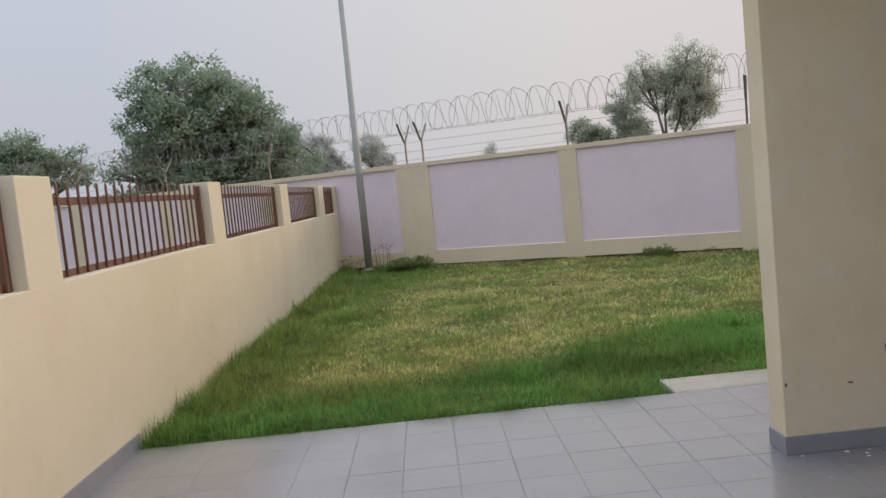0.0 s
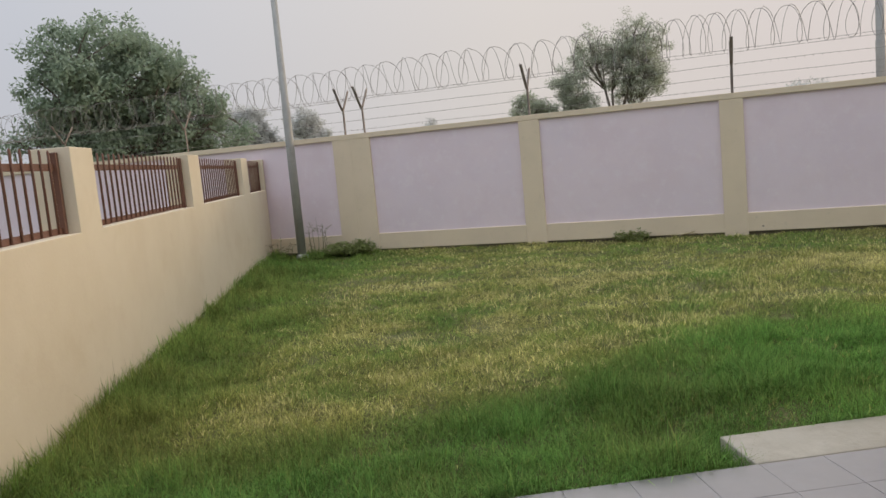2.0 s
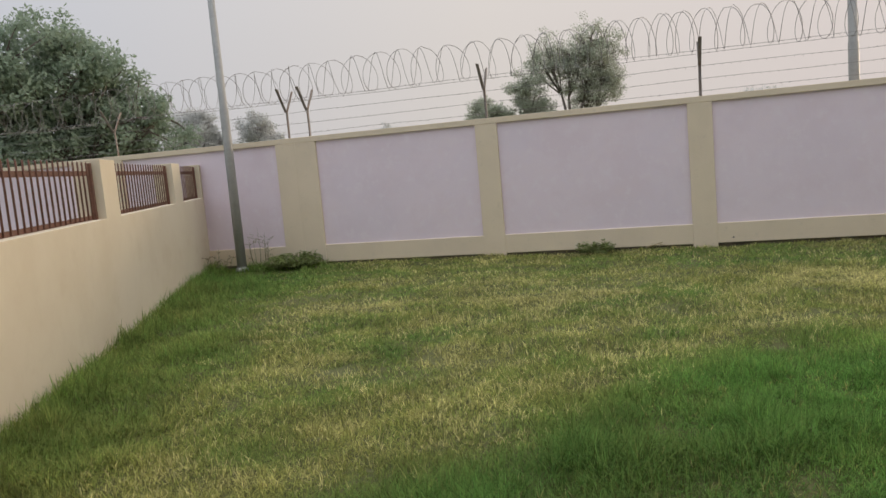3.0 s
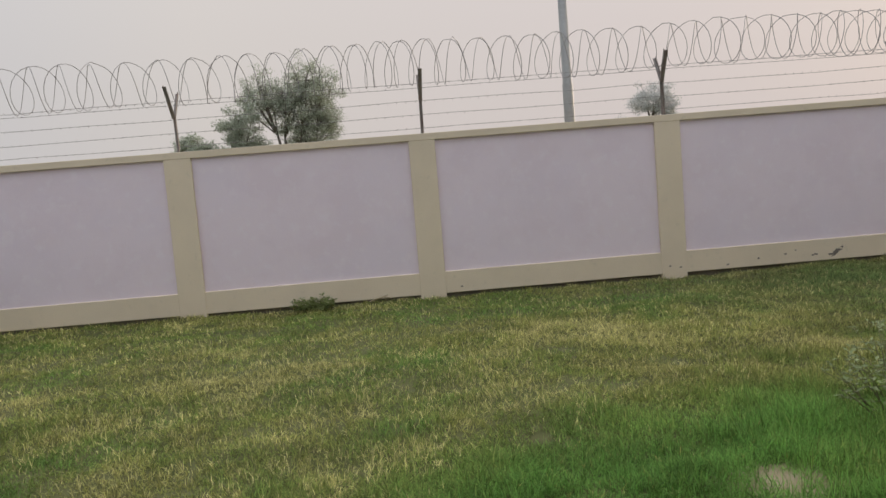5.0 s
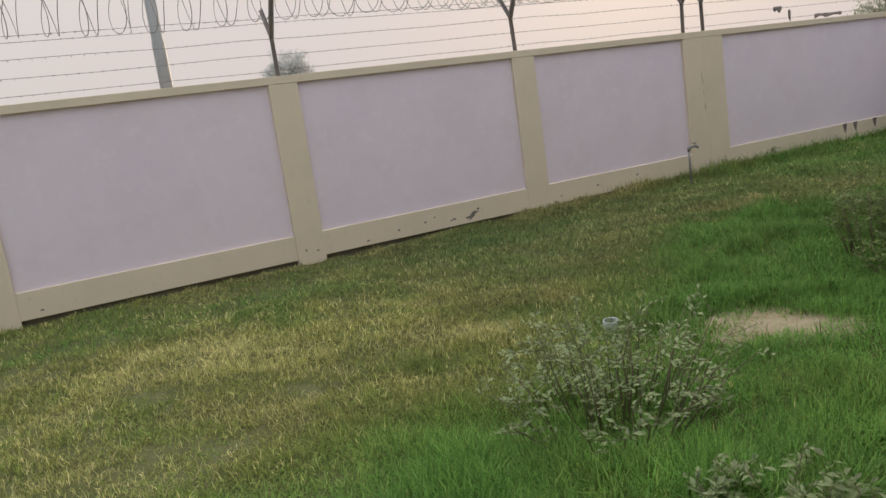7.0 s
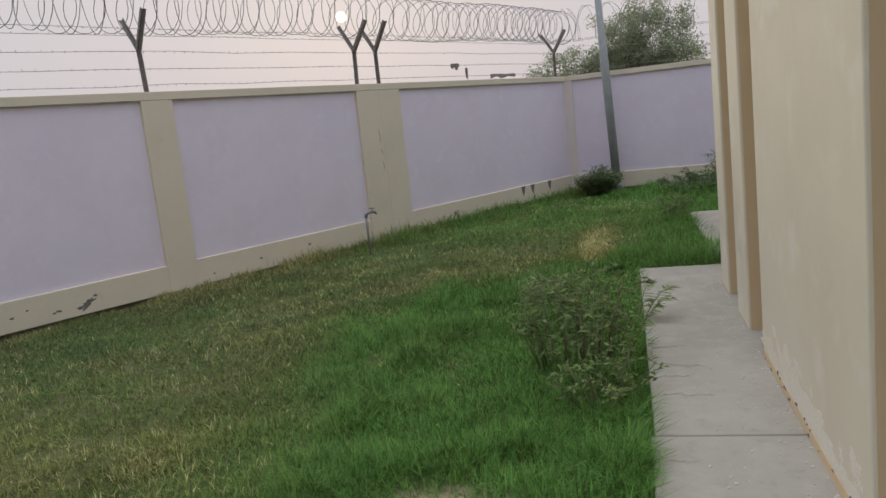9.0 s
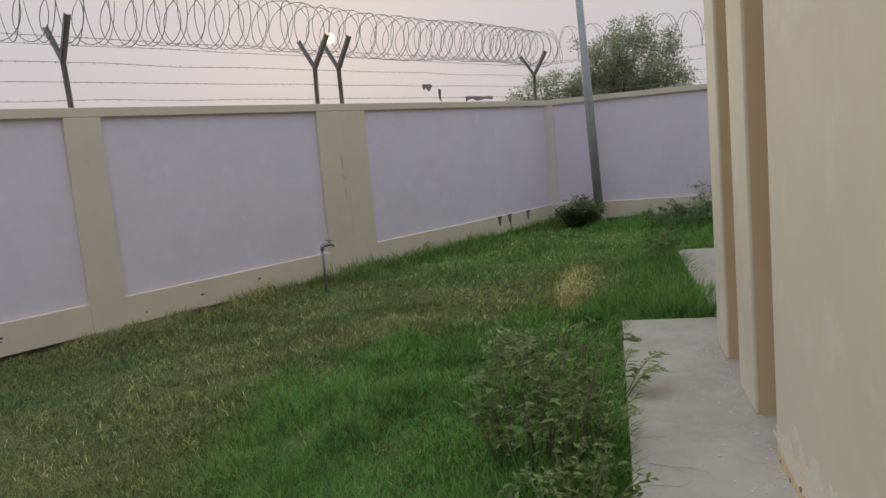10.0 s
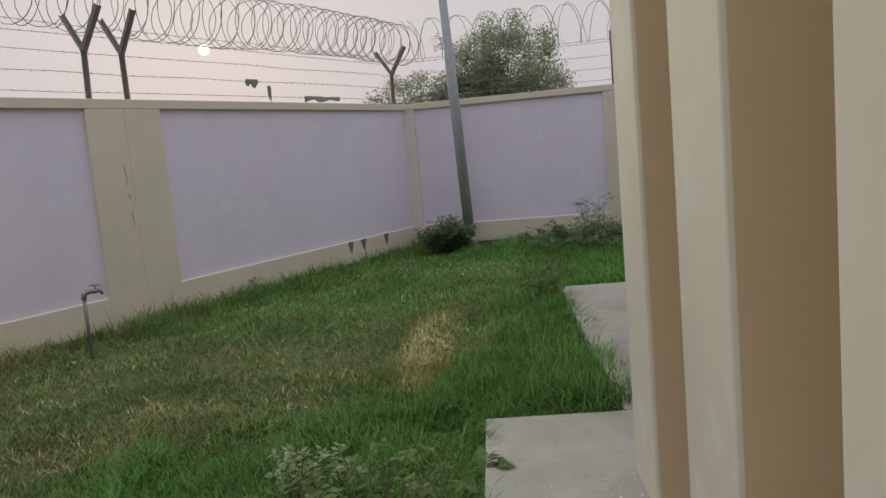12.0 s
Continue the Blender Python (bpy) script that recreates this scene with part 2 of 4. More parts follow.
def thing(name, m, label, category, group="", kind="", data=None, mat=None):
    me = None
    if data is not None:
        me = from_bm(name, data, mat) if isinstance(data, bmesh.types.BMesh) else data
    ob = new(name, me)
    ob.matrix_basis = m
    return tagged(ob, label, category, group, kind)


def add_box(bm, x0, x1, y0, y1, z0, z1, bevel=0.0):
    r = bmesh.ops.create_cube(bm, size=1.0)
    vs = r["verts"]
    bmesh.ops.scale(bm, vec=(x1 - x0, y1 - y0, z1 - z0), verts=vs)
    bmesh.ops.translate(bm, vec=((x0 + x1) / 2, (y0 + y1) / 2, (z0 + z1) / 2), verts=vs)
    if bevel:
        es = list({e for v in vs for e in v.link_edges})
        bmesh.ops.bevel(bm, geom=es, offset=bevel, segments=2, affect="EDGES", profile=0.5)
    return bm


def box(x0, x1, y0, y1, z0, z1, bevel=0.0):
    return add_box(bmesh.new(), x0, x1, y0, y1, z0, z1, bevel)


def tube_data(points, radii, sides=6, base=0):
    """Vertices and faces of a tube along points."""
    pts = [Vector(p) for p in points]
    if not hasattr(radii, "__len__"):
        radii = [radii] * len(pts)
    verts, faces = [], []
    prev = None
    for i, p in enumerate(pts):
        d = (pts[min(i + 1, len(pts) - 1)] - pts[max(i - 1, 0)]).normalized()
        ref = prev if prev is not None else (Vector((1, 0, 0)) if abs(d.z) > 0.7 else Vector((0, 0, 1)))
        a = (ref - d * ref.dot(d)).normalized()
        prev = a
        b = d.cross(a)
        for k in range(sides):
            an = 2 * math.pi * k / sides
            verts.append(p + (a * math.cos(an) + b * math.sin(an)) * radii[i])
    n = len(pts)
    for i in range(n - 1):
        for k in range(sides):
            k2 = (k + 1) % sides
            faces.append((base + i * sides + k, base + i * sides + k2, base + (i + 1) * sides + k2, base + (i + 1) * sides + k))
    faces.append(tuple(base + k for k in reversed(range(sides))))
    faces.append(tuple(base + (n - 1) * sides + k for k in range(sides)))
    return verts, faces


def tubes_mesh(name, lines, mat, sides=6, smooth=True):
    V, F = [], []
    for pts, r in lines:
        v, f = tube_data(pts, r, sides, len(V))
        V += v
        F += f
    me = mesh_from(name, V, F, mat)
    if smooth:
        me.polygons.foreach_set("use_smooth", [True] * len(me.polygons))
    return me


# ---- ground ----
def lawn_z(x, y):
    """Height of the soil: a little lower towards the boundary wall."""
    far = (x * 0.449 + y * 0.893)
    mound = np.sin(x * 5.3 + 1.6 * np.sin(y * 2.7)) * np.sin(y * 6.1 + 1.9 * np.sin(x * 2.3)) + 0.8 * np.sin(x * 2.1 + y * 1.3) * np.sin(y * 2.6 - x * 0.7 + 1.0)
    return -0.068 - 0.05 * np.clip((far - 7.0) / 8.0, 0, 1) + 0.022 * mound


def make_ground():
    xs = np.concatenate(([-700, -150, -40], np.linspace(-12, 30, 281), [60, 200, 900]))
    ys = np.concatenate(([-700, -150, -30], np.linspace(-8, 26, 228), [50, 200, 900]))
    X, Y = np.meshgrid(xs, ys)
    rng = np.random.default_rng(3)
    Z = lawn_z(X, Y) + rng.normal(0, 0.006, X.shape)
    V = np.stack([X.ravel(), Y.ravel(), Z.ravel()], 1)
    n = len(xs)
    F = [(j * n + i, j * n + i + 1, (j + 1) * n + i + 1, (j + 1) * n + i) for j in range(len(ys) - 1) for i in range(n - 1)]
    thing("ground", Matrix(), "brown-green soil ground under the lawn", "ground", kind="structure", data=mesh_from("ground", V, F, SOIL))


make_ground()

# ---- boundary wall: frame along its face ----
WALL = pose(0.235, 17.0, 0, 0, 0, -26.7)
PILLARS = [(-0.80, -0.4), (-0.4, 0.0), (2.946, 3.318), (6.31, 6.675), (9.782, 10.15), (13.31, 13.69), (16.60, 17.04), (17.04, 17.49)]
WALL_END = 22.33
CORNER_LAP = 0.25
TOP, PANEL_TOP, PANEL_LOW, BAND_LOW = 2.20, 2.105, 0.25, -0.06


def masonry_wall(name, m, pillars, start, end, label, faded=()):
    """A rendered wall with lilac panels between cream pillars, a coping and a plinth band above a dark recessed footing."""
    w = thing(name, m, label, "wall", kind="structure", data=box(start, end, 0.10, 0.30, -0.5, PANEL_TOP), mat=CREAM)
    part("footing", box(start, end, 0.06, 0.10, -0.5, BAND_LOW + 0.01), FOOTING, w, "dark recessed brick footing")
    part("plinth_band", box(start, end, -0.012, 0.10, BAND_LOW, PANEL_LOW, 0.008), CREAM, w)
    part("coping", box(start, end, -0.0245, 0.33, PANEL_TOP, TOP, 0.006), CREAM, w, "cream painted coping beam")
    edges = [start] + [v for p in pillars for v in p] + [end]
    for a, b in zip(edges[0::2], edges[1::2]):
        if b - a > 0.05:
            part("panel", box(a, b, 0.022, 0.10, PANEL_LOW, PANEL_TOP), LILAC, w, "pale lilac painted panel")
    for a, b in pillars:
        part("pillar", box(a, b, -0.022, 0.10, -0.35, PANEL_TOP, 0.006), FADED if (a, b) in faded else CREAM, w, "pinkish cream corner pillar" if (a, b) in faded else "cream painted pillar")
    return w


LEFT_PILLARS = [(-0.8 - 3.37 * k - 0.37, -0.8 - 3.37 * k) for k in range(8, 0, -1)]
wall_back = masonry_wall("wall_back", WALL, LEFT_PILLARS + PILLARS, -32.0, WALL_END + CORNER_LAP, "lilac boundary wall with cream pillars and coping")
# side boundary, from the corner back towards the building
KX, KY = 20.18, 6.95
RIGHT = pose(KX, KY, 0, 0, 0, -95.8)
wall_right = masonry_wall("wall_right", RIGHT, [(-0.3, 0.12), (3.06, 3.42), (6.4, 6.77), (9.8, 10.2)], -0.301, 14.0, "lilac side boundary wall with cream pillars", ((-0.3, 0.12),))


def fence_post():
    """A Y-shaped angle-iron post; the arms spread across the wall."""
    p = thing("fence_post", Matrix(), "dark rusty angle-iron Y post on the wall coping", "fence post", "posts along the wall")

    def angle_iron(a, b, w=0.042):
        a, b = Vector(a), Vector(b)
        d = (b - a)
        bm = bmesh.new()
        add_box(bm, -w / 2, w / 2, -w / 2, -w / 2 + 0.007, 0, d.length)
        add_box(bm, -w / 2, -w / 2 + 0.007, -w / 2, w / 2, 0, d.length)
        bm.transform(Matrix.Translation(a) @ d.to_track_quat("Z", "Y").to_matrix().to_4x4())
        return bm

    part("stem", angle_iron((0, 0, -0.03), (0, 0, 0.52)), POSTMAT, p)
    part("arm", angle_iron((0, 0.0, 0.48), (0, -0.27, 0.88), 0.05), POSTMAT, p)
    part("arm", angle_iron((0, 0.0, 0.48), (0, 0.27, 0.86)), POSTMAT, p)
    return p


post0 = fence_post()
POST_S = [-0.57, -0.15, 3.13, 6.52, 9.97, 13.48, 16.77, 17.22, 22.2] + [-0.97 - 3.37 * k for k in range(1, 8)]
post0.matrix_basis = WALL @ pose(POST_S[0], 0.12, TOP)
rp = random.Random(4)
for s in POST_S[1:]:
    copy_thing(post0, WALL @ pose(s, 0.12, TOP, rp.uniform(-1.5, 1.5), rp.uniform(-1.5, 1.5), rp.uniform(-4, 4)))
for s in (3.24, 6.6, 10.0):
    copy_thing(post0, RIGHT @ pose(s, 0.12, TOP, rp.uniform(-1.5, 1.5), rp.uniform(-1.5, 1.5), 0))


def barbed_strand(m, a, b, y, z, seed):
    r = random.Random(seed)
    n = int((b - a) / 0.85)
    pts = [(a + (b - a) * i / n, y + r.uniform(-0.008, 0.008), z + r.uniform(-0.012, 0.012)) for i in range(n + 1)]
    lines = [(pts, 0.0028)]
    s = a + 0.1
    while s < b - 0.1:
        zz, yy = z, y
        t = r.uniform(0, 3)
        d = Vector((0.004, math.cos(t), math.sin(t))) * 0.015
        c = Vector((s, yy, zz))
        lines.append(([c - d, c + d], 0.0022))
        d = Vector((0.5, math.sin(t), -math.cos(t))) * 0.014
        lines.append(([c - d, c + d], 0.0022))
        s += 0.125 + r.uniform(-0.01, 0.01)
    thing("barbed_wire", m, "thin twisted barbed wire strand between the posts", "barbed wire", "barbed wire strands", data=tubes_mesh("barbed_wire", lines, WIREMAT, 4))


for i, (y, z) in enumerate(((0.10, 2.28), (0.10, 2.46), (0.10, 2.65), (-0.09, 2.87), (0.33, 2.87))):
    barbed_strand(WALL, -28.0, WALL_END + 0.1, y, z, 10 + i)
    barbed_strand(RIGHT, 0.0, 13.0, y, z, 20 + i)


def razor_coil(m, a, b, seed):
    """Two clipped helices of barbed tape lying in the forks of the posts."""
    r = random.Random(seed)
    lines, turns, s = [], [], a
    while s < b:
        stretch = float(np.interp(s, [-4, 8, 14, 20], [0.42, 0.37, 0.31, 0.26])) * (1 + 0.10 * math.sin(s * 0.8) + 0.08 * math.sin(s * 2.9) + r.uniform(-0.05, 0.05))
        turns.append((s, stretch, 0.31 * (1 + r.uniform(-0.05, 0.05)), r.uniform(-0.03, 0.03)))
        s += stretch
    for hand, lay, shift in ((1, 0.115, 0.0), (-1, 0.085, 0.11)):
        pts = []
        for s, stretch, rr0, tilt in turns:
            for k in range(20):
                th = 2 * math.pi * k / 20
                pts.append((s + shift + stretch * k / 20 + (lay + tilt) * math.sin(th), 0.12 - hand * rr0 * math.sin(th), 3.17 + rr0 * math.cos(th) + 0.02 * math.sin(s * 1.3)))
        lines.append((pts, 0.0046))
    ob = thing("razor_wire", m, "coiled steel razor wire lying in the post forks", "razor wire", data=tubes_mesh("razor_wire", lines, WIREMAT, 4))
    return ob


razor_coil(WALL, -28.0, WALL_END + 0.2, 1)
razor_coil(RIGHT, 0.0, 13.0, 2)

# ---- low wall with railings ----
LOW = pose(-2.09, 4.0, 0, 0, 0, 89.4)  # local x runs along the wall, local y points away from the lawn


def low_wall():
    end = 14.35
    w = thing("wall_low", LOW, "yellow-cream rendered low wall with piers", "wall", kind="structure", data=box(-9.0, end, 0.0, 0.28, -0.4, 1.265, 0.005), mat=YELLOW)
    piers = [(-3.40, -2.98), (0.21, 0.61), (3.81, 4.27), (7.49, 8.07), (11.36, 12.0), (14.0, end - 0.02)]
    for a, b in piers:
        part("pier", box(a, b, 0.0006, 0.284, 1.23, 1.885, 0.006), YELLOW, w)
    part("skirting", box(-9.0, 1.36, -0.012, 0.0, -0.05, 0.10), SKIRT, w, "grey tile skirting")
    for (a0, a), (b, b1) in zip(piers, piers[1:]):
        railing(a, b)
    return w


def railing(a, b):
    r = thing("railing", LOW @ pose(a, 0.105, 1.265), "brown painted steel railing with pointed bars between piers", "railing", "railings on the low wall")
    L = b - a
    part("bottom_rail", box(0.0, L, 0.006, 0.020, 0.004, 0.050), RAIL, r)
    part("top_rail", box(0.0, L, 0.006, 0.022, 0.455, 0.505), RAIL, r)
    for x in (0.025, L - 0.025):
        part("end_post", box(x - 0.024, x + 0.024, -0.02, 0.02, 0.0, 0.585, 0.004), RAIL, r)
    n = max(2, round((L - 0.1) / 0.145))
    me = tubes_mesh("bar", [([(0, 0, 0.006), (0, 0, 0.585), (0, 0, 0.60)], [0.0098, 0.0094, 0.003])], RAIL, 6)
    for i in range(n):
        part("bar", me, RAIL, r, m=pose(0.05 + (L - 0.1) * (i + 0.5) / n, 0.0, 0, 0, 0, 0))


low_wall()

# ---- building ----
def blotch(r, rx, ry, n=18, rough=0.3, soften=1):
    """An irregular flat outline in the x-z plane, as a thin raised flake of render or bare patch."""
    bm = bmesh.new()
    rad = [1 + r.uniform(-rough, rough) for _ in range(n)]
    for _ in range(soften):
        rad = [(rad[i] + rad[i - 1]) / 2 for i in range(n)]
    front = [bm.verts.new((rx * rad[i] * math.cos(2 * math.pi * i / n), -0.0010, ry * rad[i] * math.sin(2 * math.pi * i / n))) for i in range(n)]
    back = [bm.verts.new((v.co.x, 0.004, v.co.z)) for v in front]
    bm.faces.new(front)
    for i in range(n):
        bm.faces.new((front[i], front[(i + 1) % n], back[(i + 1) % n], back[i]))
    return bm


def building():
    r = random.Random(7)
    h = thing("building", Matrix(), "cream painted single-storey building with verandah piers", "building", kind="structure")
    wall = part("end_column", box(1.86, 2.95, 3.985, 4.17, 0.0, 3.3, 0.005), DAMP, h, "cream verandah column with damp, peeling paint")
    part("skirting", box(1.852, 2.96, 3.977, 4.178, 0.0, 0.10, 0.004), SKIRT, h, "grey tile skirting")
    for x, z, rx, rz in ((2.22, 0.36, 0.018, 0.006), (2.42, 0.53, 0.006, 0.02), (1.875, 0.38, 0.006, 0.012)):
        part("chip", blotch(r, rx, rz, 10), PLASTER, wall, "small dark chip", pose(x, 3.980, z))
    block = part("facade_block", box(6.91, 8.935, 2.6, 5.185, 0.0, 3.3, 0.012), FACADE, h)
    # thin sheet that darkens the side turned from the sun by colour
    part("shaded_side", box(6.906, 6.912, 2.7, 5.170, 0.0, 3.29), TAN, h, "tan side face with its shade in the colour")
    for a, b in ((9.47, 9.95), (10.46, 10.885)):
        part("pier", box(a, b, 4.45, 5.185, 0.0, 3.3, 0.012), FACADE, h)
        # each pier's shaded side, coloured in the same way
        part("shaded_side", box(a - 0.004, a + 0.002, 4.46, 5.170, 0.0, 3.29), TAN, h, "tan side face with its shade in the colour")
    back = pose(0, 0, 0, 0, 0, 180)
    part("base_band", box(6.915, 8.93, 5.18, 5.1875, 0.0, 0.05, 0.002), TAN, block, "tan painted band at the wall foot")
    peels = [(7.30, 0.08, 0.34, 0.05), (7.62, 0.12, 0.16, 0.06), (7.98, 0.10, 0.40, 0.075), (8.27, 0.15, 0.17, 0.10), (8.64, 0.10, 0.26, 0.065)]
    peels += [(r.uniform(7.0, 8.85), r.uniform(0.07, 0.26), r.uniform(0.02, 0.08), r.uniform(0.012, 0.04)) for _ in range(16)]
    for k, (x, z, rx, rz) in enumerate(peels):
        part("peeled_patch", blotch(r, rx, rz, 48, 0.75, 2), PEEL, block, "pale peeled plaster patch", Matrix.Translation((x, 5.1842 + 0.00006 * k, z)) @ back)
    for k in range(22):
        part("chip", blotch(r, r.uniform(0.005, 0.022), r.uniform(0.003, 0.008), 9, 0.5), PLASTER, block, "grey chipped render", Matrix.Translation((r.uniform(7.0, 8.9), 5.1885, r.uniform(0.01, 0.06))) @ back)
    part("rear_wall", box(2.95, 16.0, 2.3, 2.6, -0.1, 3.3), FACADE, h)
    part("end_wall", box(2.95, 3.2, -6.0, 2.3, -0.1, 3.3), FACADE, h)
    part("roof", box(1.80, 16.0, -6.0, 5.20, 3.3, 3.52, 0.01), FACADE, h, "flat concrete roof slab")
    return h


building()


# ---- paving ----
def flakes(name, label, x0, x1, y0, y1, z, n, seed, big=0.022):
    r = random.Random(seed)
    V, F = [], []
    for _ in range(n):
        u = r.random() ** 3
        cx, cy, s = r.uniform(x0, x1), y0 + (y1 - y0) * u, 0.003 + big * r.random() ** 2
        b, k, t = len(V), r.choice((4, 5, 6)), r.uniform(0, 6)
        ring = [(cx + s * r.uniform(0.5, 1.6) * math.cos(t + 6.283 * i / k), cy + s * r.uniform(0.4, 1.0) * math.sin(t + 6.283 * i / k)) for i in range(k)]
        V += [(x, y, z + 0.003 + r.uniform(0, 0.002)) for x, y in ring] + [(x, y, z) for x, y in ring]
        F.append(tuple(range(b, b + k)))
        F += [(b + i, b + (i + 1) % k, b + k + (i + 1) % k, b + k + i) for i in range(k)]
    thing(name, Matrix(), label, "paint flakes", kind="stuff", data=mesh_from(name, V, F, FLAKE))


def paving():
    p = thing("pavement", Matrix(), "pale concrete walkway along the building", "pavement", kind="structure", data=box(4.42, 11.6, 2.6, 5.70, -0.3, -0.02), mat=GROUT)
    for a, b, y0, y1 in ((1.70, 4.40, 5.325, 5.70), (4.405, 7.834, 2.6, 5.84), (7.846, 11.63, 2.6, 5.82)):
        part("slab", box(a, b, y0, y1, -0.16, 0.0, 0.008), CONCRETE, p)
    part("slab", box(11.635, 15.25, 2.6, 5.10, -0.16, -0.004, 0.008), CONCRETE, p)
    f = thing("floor", Matrix(), "pale grey square tiled patio floor", "floor", kind="structure", data=box(-2.09, 4.40, -6.0, 5.315, -0.3, -0.0028), mat=GROUT)
    # square tiles, the nearer rows one by one
    P, G = 0.318, 0.0024
    def tile_faces(w, d, h=0.008):
        a = 0.0015
        V = [(0, 0, -h), (w, 0, -h), (w, d, -h), (0, d, -h), (0, 0, -a), (w, 0, -a), (w, d, -a), (0, d, -a), (a, a, 0), (w - a, a, 0), (w - a, d - a, 0), (a, d - a, 0)]
        F = [(8, 9, 10, 11)]
        for o in (0, 4):
            F += [(o + i, o + (i + 1) % 4, o + 4 + (i + 1) % 4, o + 4 + i) for i in range(4)]
        return V, F
    V, F = tile_faces(P - G, P - G)
    me = mesh_from("tile", V, F, TILE)
    me_cut = {}
    SV, SF = [], []
    r = random.Random(12)
    x_lines = [0.12 + P * k for k in range(-7, 14)]
    for row in range(26):
        y = 5.318 - P * (row + 1)
        for x in x_lines:
            w = min(P, (4.40 if y > 3.3 else 2.94) - x)
            x_left = max(x, -2.085)
            w -= x_left - x
            if w < 0.03:
                continue
            key = round(w, 3)
            dz = r.uniform(-0.0008, 0.0008)
            if row < 13:
                if key not in me_cut:
                    v, ff = tile_faces(w - G, P - G)
                    me_cut[key] = me if abs(w - P) < 1e-6 else mesh_from("tile", v, ff, TILE)
                part("tile", me_cut[key], TILE, f, m=Matrix.Translation((x_left, y, dz)))
            else:
                v, ff = tile_faces(w - G, P - G)
                b = len(SV)
                SV += [(a + x_left, c + y, d + dz) for a, c, d in v]
                SF += [tuple(b + i for i in q) for q in ff]
    rest = part("tiles", mesh_from("tiles", SV, SF, TILE), TILE, f)
    rest["kind"] = "stuff"
    flakes("paint_flakes", "white paint flakes scattered on the concrete walkway", 6.7, 10.9, 5.20, 5.62, 0.0, 300, 5, 0.008)
    flakes("paint_flakes", "white paint flakes on the verandah floor", 1.9, 2.6, 3.95, 3.3, 0.0, 14, 6, 0.016)
    return f


floor = paving()

# ---- poles ----
def light_pole(x, y, z0, r0, r1, height, label, lean=(0, 0)):
    p = thing("light_pole", pose(x, y, z0, lean[0], lean[1], 0), label, "pole", "galvanised poles")
    part("shaft", tubes_mesh("shaft", [([(0, 0, -0.3), (0, 0, 2.9), (0, 0, 2.92), (0, 0, height)], [r0, r0 * 0.9, r0 * 0.8, r1])], GALV, 14), GALV, p)
    part("collar", tubes_mesh("collar", [([(0, 0, -0.02), (0, 0, 0.10), (0, 0, 0.13)], [r0 * 1.35, r0 * 1.35, r0 * 1.05])], GALV, 14), GALV, p)
    return p


light_pole(-1.27, 17.0, -0.13, 0.085, 0.045, 7.5, "tall tapering grey galvanised pole on the lawn")
light_pole(19.72, 6.085, -0.07, 0.085, 0.045, 7.5, "tall tapering grey galvanised pole beside a bush, leaning slightly", (-1.9, 0))
light_pole(8.385, 13.72, -0.1, 0.085, 0.05, 9.0, "tall grey steel pole behind the boundary wall")

# ---- lawn ----
def value_noise(x, y, size, seed):
    rng = np.random.default_rng(seed)
    g = rng.random((96, 96))
    u, v = (x + 40) / size, (y + 40) / size
    i, j = np.floor(u).astype(int), np.floor(v).astype(int)
    fu, fv = u - i, v - j
    fu, fv = fu * fu * (3 - 2 * fu), fv * fv * (3 - 2 * fv)
    i, j = i % 95, j % 95
    return (g[i, j] * (1 - fu) + g[i + 1, j] * fu) * (1 - fv) + (g[i, j + 1] * (1 - fu) + g[i + 1, j + 1] * fu) * fv


def spot(x, y, cx, cy, rx, ry):
    return np.exp(-(((x - cx) / rx) ** 2 + ((y - cy) / ry) ** 2))


def paved_edge(x):
    return np.where(x < 1.70, 5.33, np.where(x < 4.40, 5.705, np.where(x < 7.84, 5.846, np.where(x < 11.64, 5.826, np.where(x < 14.0, 4.99, np.where(x < 15.27, 5.06, 3.2))))))


def wall_gap(x, y):
    """Distance from the boundary wall's face, into the lawn."""
    return -((x - 0.235) * math.sin(radians(26.7)) + (y - 17.0) * math.cos(radians(26.7)))


BARE = ((7.14, 6.58, 0.33, 0.56), (3.98, 6.88, 0.25, 0.28), (10.45, 6.55, 0.15, 0.29), (2.68, 6.70, 0.10, 0.15), (3.6, 8.3, 0.10, 0.20), (5.5, 9.1, 0.1, 0.2))


LUSH_X = [-2.1, -0.8, -0.4, 0.54, 1.2, 1.81, 2.5, 3.4, 4.2, 5.0, 5.5, 6.2, 7.2, 8.3, 9.5, 10.4, 11.2, 12.0, 13.0, 15.0, 20.0]
LUSH_Y = [6.5, 6.3, 6.35, 6.75, 7.05, 7.45, 8.05, 8.3, 8.3, 8.1, 7.7, 7.45, 7.65, 7.8, 8.05, 8.25, 7.9, 6.9, 6.2, 5.9, 5.7]
# tufts of ripe, straw-pale grass: centre and reach
RIPE = ((1.1, 8.9, 1.0, 0.6), (2.7, 11.2, 1.1, 0.5), (-0.2, 6.9, 0.5, 0.3), (2.6, 9.8, 0.6, 0.3), (3.9, 9.0, 0.5, 0.25), (3.1, 8.75, 0.45, 0.16), (5.9, 10.6, 0.8, 0.3), (0.4, 12.3, 0.9, 0.5), (6.6, 8.6, 0.5, 0.25))


